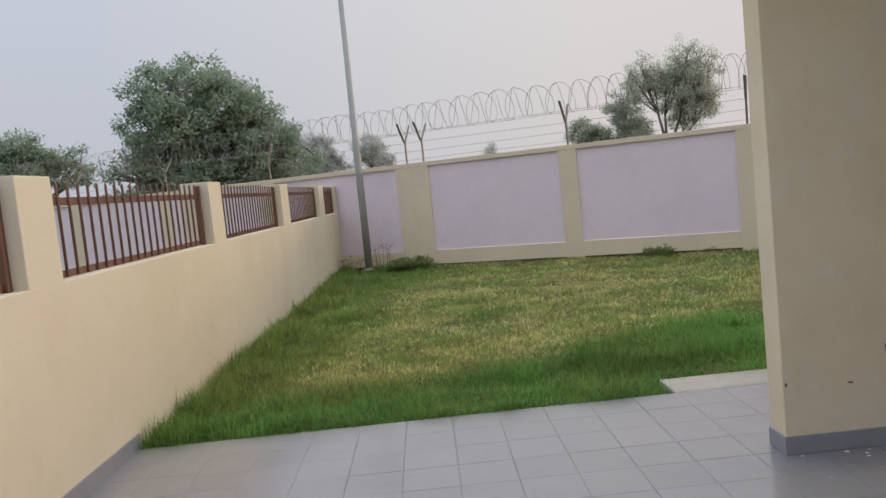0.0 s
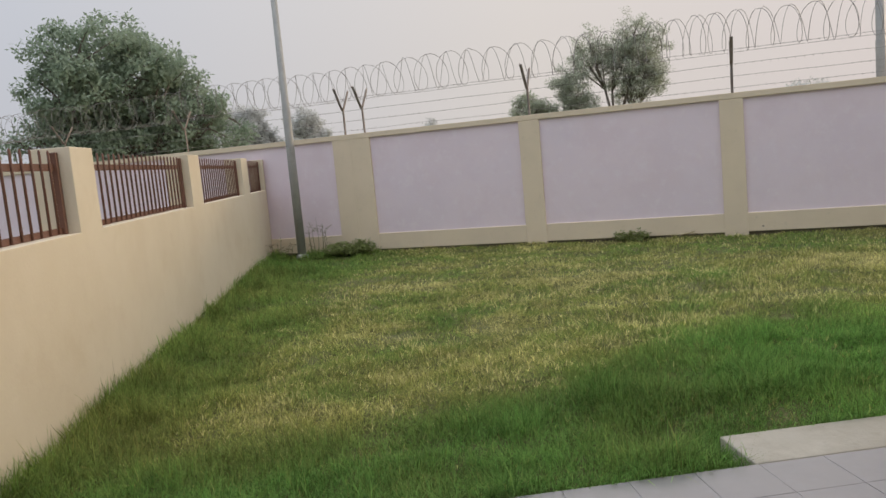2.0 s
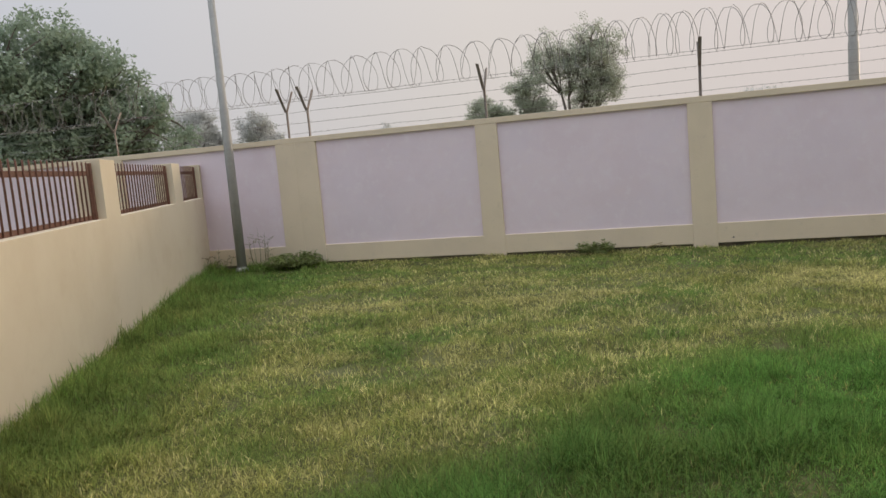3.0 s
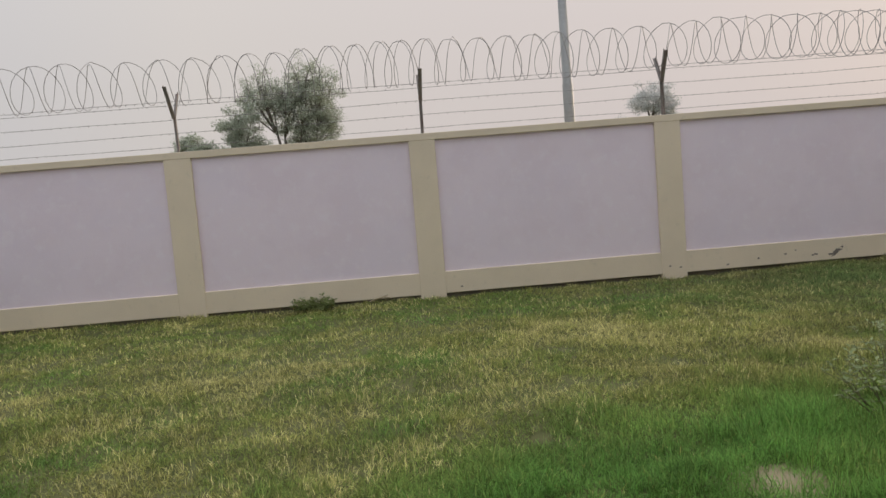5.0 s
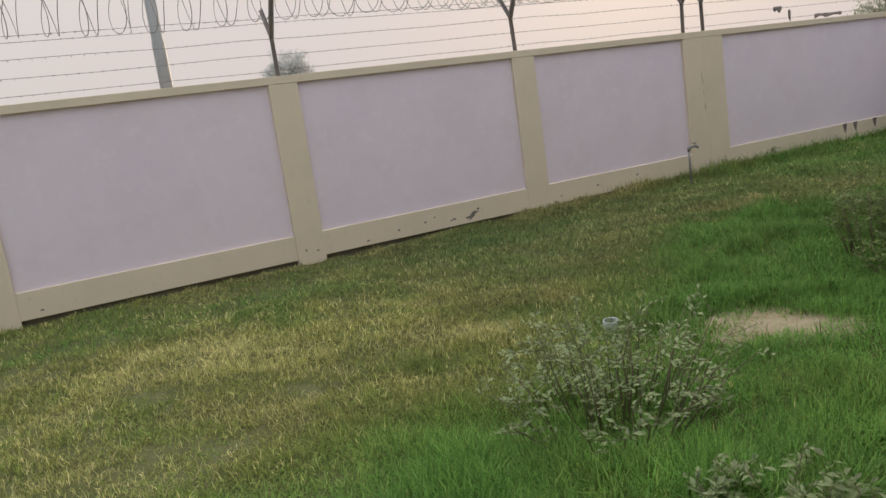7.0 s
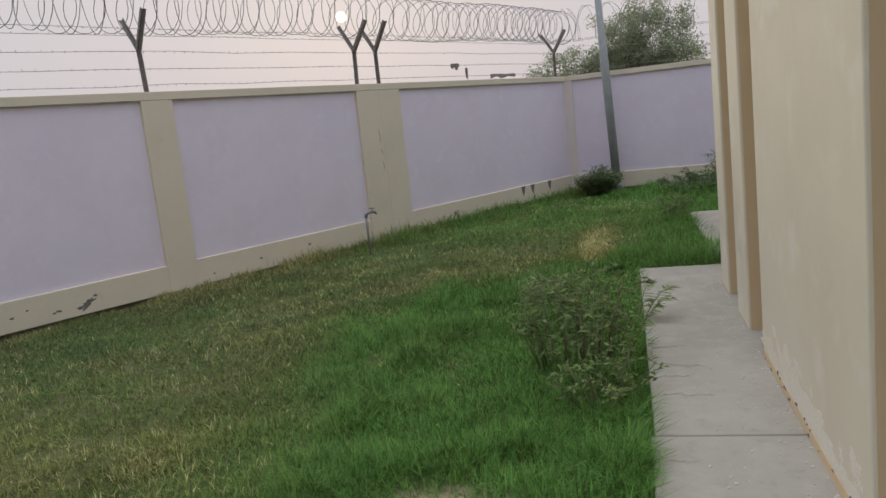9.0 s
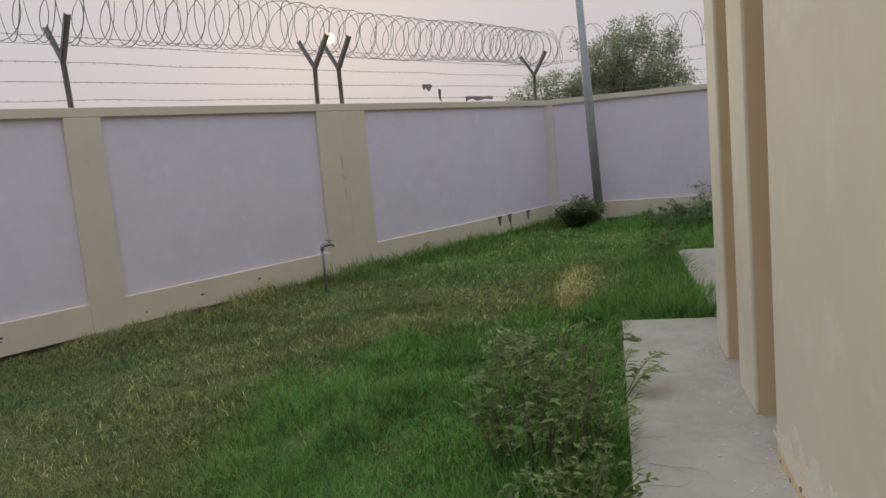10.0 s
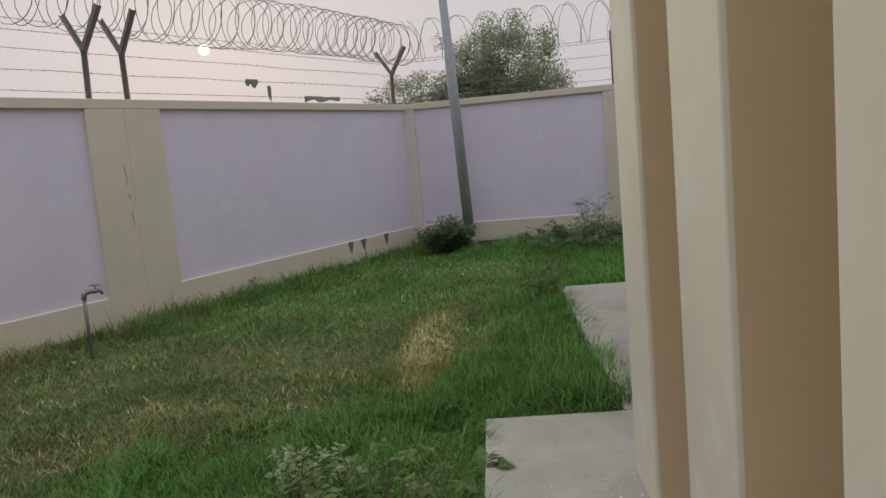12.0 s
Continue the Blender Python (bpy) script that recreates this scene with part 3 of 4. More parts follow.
def lawn_fields(x, y):
    d = y - paved_edge(x)
    low = x - (-2.09 + 0.0105 * (y - 4.0))
    n1, n2, n3 = value_noise(x, y, 1.7, 1), value_noise(x, y, 0.55, 2), value_noise(x, y, 0.22, 3)
    rim = np.interp(x, LUSH_X, LUSH_Y) + 0.5 * (n1 - 0.5) + 0.35 * (n2 - 0.5)
    lush = np.clip((rim - y) / 1.1 + 0.5 + 0.3 * (n3 - 0.5), 0, 1)
    reach = np.interp(y, [5.0, 7.0, 9.0, 12.0, 14.0, 17.0], [0.5, 0.75, 1.1, 1.2, 1.8, 2.4])
    by_wall = np.clip((reach - low) / 0.9 + 0.5 + 0.8 * (n2 - 0.5), 0, 1)
    lush = np.maximum(lush, by_wall * 0.8)
    lush = np.maximum(lush, 0.7 * spot(x, y, 18.4, 5.4, 2.0, 2.2))
    lush = np.maximum(lush, 0.4 * np.clip((x - 12.5) / 3.0, 0, 1))
    lush = lush * (1 - 0.35 * np.clip(n2 - 0.45, 0, 1))
    dry = 0.58 + 0.36 * (n1 - 0.5) + 0.34 * (n2 - 0.5) + 0.3 * (n3 - 0.5)
    for cx, cy, rx, ry in RIPE:
        dry = dry + 0.15 * spot(x, y, cx, cy, rx, ry) * (0.4 + 1.2 * n3)
    dry = dry * (1 - np.clip(lush, 0, 1)) + (0.04 + 0.2 * by_wall) * np.clip(lush, 0, 1) + 0.12 * (n2 - 0.5)
    dry = dry + 1.5 * spot(x, y, 13.45, 6.26, 1.0, 0.20) * (0.5 + n3)
    dry = dry - 0.17 * np.clip((x - 6.5) / 3.5, 0, 1)
    gap = wall_gap(x, y)
    dry = dry - 0.16 * spot(gap, 0, 1.6, 0, 1.0, 1.0) + 0.40 * spot(gap, 0, 0.15, 0, 0.40, 1.0) * np.clip((x - 7) / 2, 0, 1) * np.clip((16 - x) / 2, 0, 1)
    return np.clip(dry, 0, 1), np.clip(lush, 0, 1), d, low, gap


def grass():
    rng = np.random.default_rng(11)
    X, Y = [], []
    for (x0, x1, y0, y1, dens) in ((-2.1, 20.2, 3.2, 18.2, 950), (-2.1, 13.0, 5.2, 8.6, 2300), (2.5, 10.8, 5.7, 7.6, 1300), (-2.1, 13.0, 8.6, 11.5, 1000)):
        n = int((x1 - x0) * (y1 - y0) * dens)
        X.append(rng.uniform(x0, x1, n))
        Y.append(rng.uniform(y0, y1, n))
    x, y = np.concatenate(X), np.concatenate(Y)
    dry, lush, d, low, gap = lawn_fields(x, y)
    side = (x - KX) * math.cos(radians(5.8)) + (KY - y) * math.sin(radians(5.8))
    ok = (d > 0.0) & (low > 0.02) & (gap > 0.03) & (side < -0.05)
    bare = np.zeros_like(x)
    for cx, cy, rx, ry in BARE:
        bare = np.maximum(bare, spot(x, y, cx, cy, rx * 1.25, ry * 1.25) * (0.7 + 0.6 * value_noise(x, y, 0.12, 9)))
    ok &= bare < 0.25 + 0.75 * rng.random(len(x))
    thin = value_noise(x, y, 0.35, 5)
    ok &= rng.random(len(x)) < np.clip(0.68 + 0.7 * thin + 0.5 * lush, 0, 1)
    x, y, dry, lush, d, low, gap = (a[ok] for a in (x, y, dry, lush, d, low, gap))
    # each shoot carries three short blades that spread like a star
    m = len(x)
    heads = 0.35 * value_noise(x, y, 0.9, 7) + 0.25 * value_noise(x, y, 0.35, 17) + 0.4 * value_noise(x, y, 0.13, 8)
    straw = rng.random(m) < (0.022 + 1.0 * np.clip(heads - 0.46, 0, 1) * (1 - lush) + 0.18 * (1 - lush) * np.clip(dry * 1.6 - 0.6, 0, 1)) * (0.92 - 0.57 * np.clip((x - 4.5) / 3.0, 0, 1))
    turn = rng.uniform(0, 2 * np.pi, m)
    x, y, dry, lush, d, low, gap, straw, turn = (np.repeat(a, 3) for a in (x, y, dry, lush, d, low, gap, straw, turn))
    n = len(x)
    tuft = 0.6 * value_noise(x, y, 0.5, 6) + 0.4 * value_noise(x, y, 0.21, 16)
    length = (0.030 + 0.07 * tuft) * (1 - lush) + (0.035 + 0.30 * tuft ** 2) * lush
    length = length * rng.uniform(0.55, 1.35, n)
    length *= 1 + 2.3 * np.clip(1 - low / 0.4, 0, 1) + 2.2 * spot(gap, 0, 0.1, 0, 0.30, 1) * np.clip((x - 11.5) / 3, 0, 1) + 1.3 * spot(x, y, 18.9, 4.6, 1.1, 0.9)
    length *= 1 - 0.35 * np.clip(1 - d / 0.08, 0, 1) * (x > 1.7)
    length *= 1 + 0.6 * np.clip(1 - np.abs(d - 0.35) / 0.6, 0, 1) * np.clip((x - 11.2) / 0.6, 0, 1)
    length = np.where((low < 0.16) & (rng.random(n) < 0.06), length * 2.0, length)
    length = np.minimum(length, 0.21 + 0.09 * rng.random(n))
    stray = rng.random(n) < 0.02
    length = np.where(stray, length * 1.35, length)
    far = np.clip((np.hypot(x - 3.0, y - 5.0) - 4) / 9, 0, 1)
    width = rng.uniform(0.0034, 0.0064, n) * (1 + 1.2 * far)
    az = turn + np.tile([0.0, 2.1, 4.2], m) + rng.normal(0, 0.4, n)
    lean = np.abs(rng.normal(0.80, 0.36, n)) + 0.15 * (1 - lush)
    lift = np.where(straw, np.repeat(rng.uniform(0.006, 0.030, m), 3) * (0.4 + 1.2 * tuft), 0.0)
    lean = np.where(straw, 0.25 + 0.75 * rng.random(n), lean)
    width = np.where(straw, width * 0.85, width)
    length = np.where(straw, 0.035 + 0.05 * rng.random(n), length)
    over = (d < 0.14) & (rng.random(n) < 0.2)
    az = np.where(over, -np.pi / 2 + rng.normal(0, 0.6, n), az)
    lean = np.where(over, 0.6 + 0.3 * rng.random(n), lean)
    length = np.where(over, 0.10 + 0.14 * rng.random(n) ** 1.5, length)
    curl = az + rng.normal(0, 0.7, n)
    face = az + np.pi / 2 + rng.uniform(-0.5, 0.5, n)
    wx, wy = np.cos(face) * width / 2, np.sin(face) * width / 2
    dx, dy = np.cos(az), np.sin(az)
    z = lawn_z(x, y) - 0.008 + lift
    h1, h2 = length * 0.45 * np.cos(lean * 0.6), length * (0.45 * np.cos(lean * 0.6) + 0.55 * np.cos(lean * 1.5))
    r1, r2 = length * 0.45 * np.sin(lean * 0.6), length * (0.45 * np.sin(lean * 0.6) + 0.55 * np.sin(lean * 1.5))
    V = np.empty((n, 4, 3), np.float32)
    V[:, 0] = np.stack([x, y, z], 1)
    V[:, 1] = np.stack([x + dx * r1 + wx, y + dy * r1 + wy, z + h1], 1)
    V[:, 2] = np.stack([x + dx * r1 + np.cos(curl) * (r2 - r1), y + dy * r1 + np.sin(curl) * (r2 - r1), z + h2], 1)
    V[:, 3] = np.stack([x + dx * r1 - wx, y + dy * r1 - wy, z + h1], 1)
    base = (np.arange(n) * 4)[:, None]
    loops = (base + np.array([0, 1, 3, 3, 1, 2])[None, :]).ravel()
    me = bpy.data.meshes.new("lawn_grass")
    me.vertices.add(n * 4)
    me.vertices.foreach_set("co", V.ravel())
    me.loops.add(n * 6)
    me.loops.foreach_set("vertex_index", loops.astype(np.int32))
    me.polygons.add(n * 2)
    me.polygons.foreach_set("loop_start", np.arange(0, n * 6, 3, dtype=np.int32))
    me.update(calc_edges=True)
    at = me.attributes.new("dryness", "FLOAT", "POINT")
    blade = np.clip(np.where(straw, np.where(lush > 0.6, 0.45, 0.74) + 0.26 * rng.random(n), dry * 0.85) + np.where(stray, 0.18, 0.0) + rng.normal(0, 0.08, n), 0, 1)
    at.data.foreach_set("value", np.repeat(blade, 4).astype(np.float32))
    # old dull grass towards the far corner, strong young growth near the paving
    tone = (1 + lush * np.interp(x, [1.5, 4.0, 6.0, 8.5, 11.0, 14.0, 18.0], [-0.05, 0.34, 0.30, 0.0, 0.07, 0.09, 0.05])) * (1 - np.interp(x, [4.0, 7.0, 9.5, 12.0, 15.0], [-0.04, 0.0, 0.12, 0.12, -0.06]) * (1 - 0.75 * lush))
    tone = tone * (0.84 + 0.32 * value_noise(x, y, 0.48, 15))
    age = 0.40 * (1 - lush) * np.clip((x - 6.5) / 3.0, 0, 1) * np.clip((18 - x) / 4, 0, 1) * (1 - spot(x, y, 13.5, 6.26, 1.2, 0.3)) * np.where(straw, 0.5, 1.0)
    me.attributes.new("age", "FLOAT", "POINT").data.foreach_set("value", np.repeat(age, 4).astype(np.float32))
    vg = me.attributes.new("vigour", "FLOAT", "POINT")
    vg.data.foreach_set("value", np.repeat(tone, 4).astype(np.float32))
    me.materials.append(GRASS)
    me.validate()
    thing("lawn_grass", Matrix(), "uneven lawn of lush green and dry straw-coloured grass", "grass", kind="stuff", data=me)


grass()


def bare_patch(cx, cy, rx, ry, seed):
    r = random.Random(seed)
    n = 40
    V = [(cx, cy, float(lawn_z(cx, cy)) + 0.018)]
    for ring, k in ((0.55, 0.016), (0.85, 0.010), (1.2, -0.012)):
        for i in range(n):
            a = 2 * math.pi * i / n
            q = ring * (1 + 0.5 * noise.noise((math.cos(a) * 1.6 + seed, math.sin(a) * 1.6, 0.3)) + r.uniform(-0.06, 0.06))
            px, py = cx + rx * 1.25 * q * math.cos(a), cy + ry * 1.25 * q * math.sin(a)
            V.append((px, py, float(lawn_z(px, py)) + k + r.uniform(-0.004, 0.004)))
    F = [(0, 1 + i, 1 + (i + 1) % n) for i in range(n)]
    for q in range(2):
        o = 1 + q * n
        F += [(o + i, o + n + i, o + n + (i + 1) % n, o + (i + 1) % n) for i in range(n)]
    thing("sand_patch", Matrix(), "pale bare sandy patch in the grass", "bare ground", "bare patches", kind="stuff", data=mesh_from("sand_patch", V, F, SAND))


for i, b in enumerate(BARE[:4]):
    bare_patch(*b, i + 1)


# ---- leaves, shrubs and trees ----
def leaf_mesh(name, places, mat):
    """places: (centre, direction, normal, length, width); a leaf is a folded six-point blade."""
    V, F = [], []
    for c, d, nrm, L, W in places:
        s = d.cross(nrm).normalized()
        b = len(V)
        V += [c, c + d * L * 0.45 + s * W * 0.5 + nrm * W * 0.16, c + d * L * 0.45 - s * W * 0.5 + nrm * W * 0.16, c + d * L - nrm * L * 0.10, c + d * L * 0.45]
        F += [(b, b + 1, b + 4), (b, b + 4, b + 2), (b + 1, b + 3, b + 4), (b + 4, b + 3, b + 2)]
    return mesh_from(name, V, F, mat)


def rand_dir(r):
    while True:
        v = Vector((r.uniform(-1, 1), r.uniform(-1, 1), r.uniform(-1, 1)))
        if 0.05 < v.length < 1:
            return v.normalized()


def shrub(x, y, radius, height, stems, leaves, size, mat, seed, label, spread=0.6):
    r = random.Random(seed)
    t = thing("shrub", pose(x, y, float(lawn_z(x, y)) - 0.01), label, "shrub")
    lines, places = [], []
    for _ in range(stems):
        a, q = r.uniform(0, 6.283), radius * math.sqrt(r.random())
        foot = Vector((math.cos(a) * q * (1 - spread), math.sin(a) * q * (1 - spread), 0))
        hh = height * r.uniform(0.55, 1.0) * (1 - 0.35 * (q / radius) ** 2)
        tip = Vector((math.cos(a) * q, math.sin(a) * q, hh))
        mid = foot.lerp(tip, 0.5) + Vector((r.uniform(-0.04, 0.04), r.uniform(-0.04, 0.04), 0.06 * height))
        branch = [([foot, mid, tip], [0.005, 0.0035, 0.0015])]
        for j in range(max(2, leaves // 5)):
            f = 0.22 + 0.78 * (j + r.random()) / max(2, leaves // 5)
            c = foot.lerp(mid, f * 2) if f < 0.5 else mid.lerp(tip, min(1.0, f * 2 - 1))
            d = rand_dir(r)
            d.z = abs(d.z) * 0.4 + 0.15
            d.normalize()
            twig = height * r.uniform(0.10, 0.26)
            e = c + d * twig
            branch.append(([c, e], [0.0022, 0.001]))
            for k in range(6):
                g = c.lerp(e, (k + 0.6) / 6)
                side = d.cross(Vector((0, 0, 1))).normalized() * (1 if k % 2 else -1)
                q = (d * 0.5 + side + rand_dir(r) * 0.5 + Vector((0, 0, 0.05))).normalized()
                nrm = (Vector((0, 0, 1)) + rand_dir(r) * 0.55).normalized()
                L = size * r.uniform(0.6, 1.25)
                places.append((g, q, nrm, L, L * 0.42))
        lines.append(branch)
    for branch in lines:
        part("stem", tubes_mesh("stem", branch, STEM, 4), STEM, t)
    part("foliage", leaf_mesh("foliage", places, mat), mat, t)
    return t


shrub(5.47, 6.98, 0.66, 0.60, 66, 20, 0.041, LEAF_PALE, 21, "low leafy weed bush with pale grey-green leaves", 0.42)
shrub(9.05, 6.23, 0.41, 0.74, 34, 30, 0.050, LEAF_SHRUB, 22, "leafy green shrub leaning over the walkway edge", 0.35)
shrub(8.35, 6.05, 0.30, 0.42, 16, 22, 0.045, LEAF_SHRUB, 23, "small leafy green weed in the grass")


def sprig(x, y, fronds, label):
    """Feathery fronds: an arching stem with pairs of narrow leaflets."""
    t = thing("weed", pose(x, y, float(lawn_z(x, y)) - 0.01), label, "weed")
    r = random.Random(24)
    for heading, reach, rise in fronds:
        h = Vector((math.cos(heading), math.sin(heading), 0))
        curve = [h * reach * u + Vector((0, 0, rise * math.sin(u * 1.9))) for u in (0, 0.2, 0.4, 0.6, 0.8, 1.0)]
        stem = part("stem", tubes_mesh("stem", [(curve, [0.004, 0.0035, 0.003, 0.0025, 0.002, 0.001])], STEM, 4), STEM, t)
        places = []
        for k in range(13):
            u = 0.35 + 0.65 * k / 13
            c = h * reach * u + Vector((0, 0, rise * math.sin(u * 1.9)))
            for sgn in (-1, 1):
                d = (h * 0.7 + Vector((-h.y, h.x, 0)) * sgn + Vector((0, 0, r.uniform(-0.1, 0.45)))).normalized()
                L = (0.115 - 0.065 * u) * r.uniform(0.8, 1.2)
                places.append((c, d, (Vector((0, 0, 1)) + rand_dir(r) * 0.3).normalized(), L, L * 0.28))
        for place in places:
            part("leaflet", leaf_mesh("leaflet", [place], LEAF_SHRUB), LEAF_SHRUB, stem)


sprig(9.75, 5.88, ((-0.9, 0.38, 0.30), (-1.4, 0.28, 0.26), (-0.45, 0.28, 0.32), (2.0, 0.20, 0.28)), "feathery green weed arching over the concrete walkway")
sprig(10.95, 5.845, ((-1.1, 0.14, 0.14), (-0.4, 0.12, 0.17), (2.4, 0.14, 0.12)), "small feathery weed at the walkway corner")
shrub(11.1, 6.6, 0.24, 0.24, 14, 18, 0.05, LEAF_PALE, 36, "low pale weed in the long grass")
shrub(4.86, 6.10, 0.38, 0.27, 38, 20, 0.045, LEAF_PALE, 25, "low pale weed beside the walkway")
shrub(19.2, 6.42, 0.46, 0.58, 70, 40, 0.075, LEAF_FRESH, 26, "dense dark green bush at the foot of a pole")
shrub(14.9, 5.36, 0.30, 0.60, 16, 20, 0.07, LEAF_SHRUB, 27, "upright green weed beside the concrete slab")
shrub(18.5, 4.55, 0.95, 0.44, 110, 26, 0.07, LEAF_FRESH, 28, "spreading green weeds by the side wall")
shrub(19.3, 4.2, 0.25, 0.85, 10, 24, 0.07, LEAF_FRESH, 29, "tall leafy weed by the side wall", 0.3)
shrub(10.4, 6.32, 0.44, 0.46, 32, 20, 0.055, LEAF_SHRUB, 35, "sparse leafy weed at a sandy patch", 0.4)
shrub(16.75, 8.75, 0.2, 0.28, 12, 18, 0.05, LEAF_FRESH, 30, "small weed at the foot of the boundary wall")
shrub(-0.35, 16.75, 0.55, 0.32, 90, 26, 0.07, LEAF_TUFT, 31, "dark grassy tuft at the foot of the boundary wall")
shrub(-0.95, 17.25, 0.22, 1.0, 9, 14, 0.05, LEAF_RED, 32, "thin reddish-brown weed stalks beside a pole", 0.3)
shrub(-1.65, 17.1, 0.3, 0.5, 12, 14, 0.05, LEAF_RED, 33, "dry brown weed in the wall corner", 0.3)
shrub(4.45, 14.55, 0.35, 0.24, 40, 20, 0.06, LEAF_TUFT, 34, "dark weed tuft at the foot of the boundary wall")


def leaf_cloud(name, centres, per, spread, size, mat, seed):
    """Many small folded leaves scattered round the clump centres."""
    g = np.random.default_rng(seed)
    n = len(centres) * per

    def unit(k):
        v = g.normal(size=(k, 3))
        return v / np.linalg.norm(v, axis=1, keepdims=True)

    out = unit(n)
    c = np.repeat(np.array(centres), per, 0) + out * (spread * g.random(n) ** 0.55)[:, None] * np.array([1.1, 1.1, 0.75])
    d = unit(n) + 0.5 * out + np.array([0, 0, -0.3])
    d /= np.linalg.norm(d, axis=1, keepdims=True)
    up = unit(n) * 0.35 + out * 0.7 + np.array([0, 0, 0.8])
    side = np.cross(d, up)
    side /= np.linalg.norm(side, axis=1, keepdims=True)
    L = (size * g.uniform(0.6, 1.3, n))[:, None]
    V = np.empty((n, 4, 3), np.float32)
    V[:, 0], V[:, 1], V[:, 2], V[:, 3] = c, c + d * L * 0.45 + side * L * 0.27, c + d * L, c + d * L * 0.45 - side * L * 0.27
    me = bpy.data.meshes.new(name)
    me.vertices.add(n * 4)
    me.vertices.foreach_set("co", V.ravel())
    me.loops.add(n * 4)
    me.loops.foreach_set("vertex_index", np.arange(n * 4, dtype=np.int32))
    me.polygons.add(n)
    me.polygons.foreach_set("loop_start", np.arange(0, n * 4, 4, dtype=np.int32))
    me.update(calc_edges=True)
    me.materials.append(mat)
    return me


def tree(x, y, rz, lobes, trunk_h, trunk_r, clumps, per, size, mat, seed, label, gappy=0.5, clump_r=0.45):
    """lobes: (x, y, z, rx, ry, rz) ellipsoids that the crown fills with leaf clumps on forking limbs."""
    r = random.Random(seed)
    t = thing("tree", pose(x, y, -0.12, 0, 0, rz), label, "tree")
    fork = Vector((0, 0, trunk_h))
    lines = [([Vector((0, 0, -0.2)), Vector((0.04, 0.02, trunk_h * 0.5)), fork], [trunk_r * 1.25, trunk_r, trunk_r * 0.8])]
    centres = []
    total = sum(l[3] * l[4] * l[5] for l in lobes)
    for cx, cy, cz, rx, ry, rz_ in lobes:
        c = Vector((cx, cy, cz))
        hub = fork.lerp(c, 0.55) + Vector((r.uniform(-0.2, 0.2), r.uniform(-0.2, 0.2), 0))
        lines.append(([fork, fork.lerp(hub, 0.5) + rand_dir(r) * 0.12, hub], [trunk_r * 0.7, trunk_r * 0.55, trunk_r * 0.42]))
        limbs = []
        for _ in range(9):
            d = rand_dir(r)
            d.z = abs(d.z) * 0.9 - 0.15
            tip = c + Vector((d.x * rx, d.y * ry, d.z * rz_)) * 0.62
            m = hub.lerp(tip, 0.5) + rand_dir(r) * 0.15 * rx
            lines.append(([hub, m, tip], [trunk_r * 0.34, trunk_r * 0.22, trunk_r * 0.12]))
            limbs += [m, tip]
        for _ in range(int(clumps * rx * ry * rz_ / total)):
            d = rand_dir(r)
            q = (gappy + (1 - gappy) * r.random()) * (1 + 0.22 * noise.noise(d * 2.3 + Vector((seed, 0, 0))))
            p = c + Vector((d.x * rx, d.y * ry, d.z * rz_)) * q
            near = min(limbs, key=lambda v: (v - p).length)
            if r.random() < 0.75:
                lines.append(([near, near.lerp(p, 0.55) + rand_dir(r) * 0.08, p], [trunk_r * 0.10, trunk_r * 0.07, trunk_r * 0.03]))
            centres.append((p.x, p.y, p.z))
    part("trunk", tubes_mesh("trunk", lines, BARK, 6), BARK, t)
    part("crown", leaf_cloud("crown", centres, per, clump_r, size, mat, seed), mat, t)
    return t


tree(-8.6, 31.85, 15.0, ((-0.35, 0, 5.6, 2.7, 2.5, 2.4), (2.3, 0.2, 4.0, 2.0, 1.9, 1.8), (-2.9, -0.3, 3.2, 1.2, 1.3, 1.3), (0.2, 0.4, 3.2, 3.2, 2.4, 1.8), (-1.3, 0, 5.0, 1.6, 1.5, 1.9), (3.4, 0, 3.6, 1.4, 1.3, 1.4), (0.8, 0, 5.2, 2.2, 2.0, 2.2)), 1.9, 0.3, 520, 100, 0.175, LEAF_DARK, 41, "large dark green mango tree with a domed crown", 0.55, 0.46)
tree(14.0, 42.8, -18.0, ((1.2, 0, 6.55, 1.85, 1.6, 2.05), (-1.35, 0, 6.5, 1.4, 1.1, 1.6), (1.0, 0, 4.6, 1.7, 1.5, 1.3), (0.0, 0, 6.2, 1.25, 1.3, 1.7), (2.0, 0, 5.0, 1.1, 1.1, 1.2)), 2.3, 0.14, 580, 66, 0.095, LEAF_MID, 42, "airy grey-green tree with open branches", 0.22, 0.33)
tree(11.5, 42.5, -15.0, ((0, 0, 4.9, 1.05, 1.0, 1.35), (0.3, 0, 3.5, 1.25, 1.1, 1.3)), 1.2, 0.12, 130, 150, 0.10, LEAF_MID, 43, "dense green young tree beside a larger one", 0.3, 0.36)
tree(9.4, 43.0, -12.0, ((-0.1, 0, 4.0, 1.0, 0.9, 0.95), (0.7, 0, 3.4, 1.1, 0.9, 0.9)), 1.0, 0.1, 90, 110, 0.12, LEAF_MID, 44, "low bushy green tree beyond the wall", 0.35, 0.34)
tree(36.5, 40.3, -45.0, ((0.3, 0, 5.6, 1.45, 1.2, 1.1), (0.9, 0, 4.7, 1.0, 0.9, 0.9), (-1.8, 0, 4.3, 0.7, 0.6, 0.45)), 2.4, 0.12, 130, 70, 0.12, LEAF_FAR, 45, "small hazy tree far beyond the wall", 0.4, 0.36)
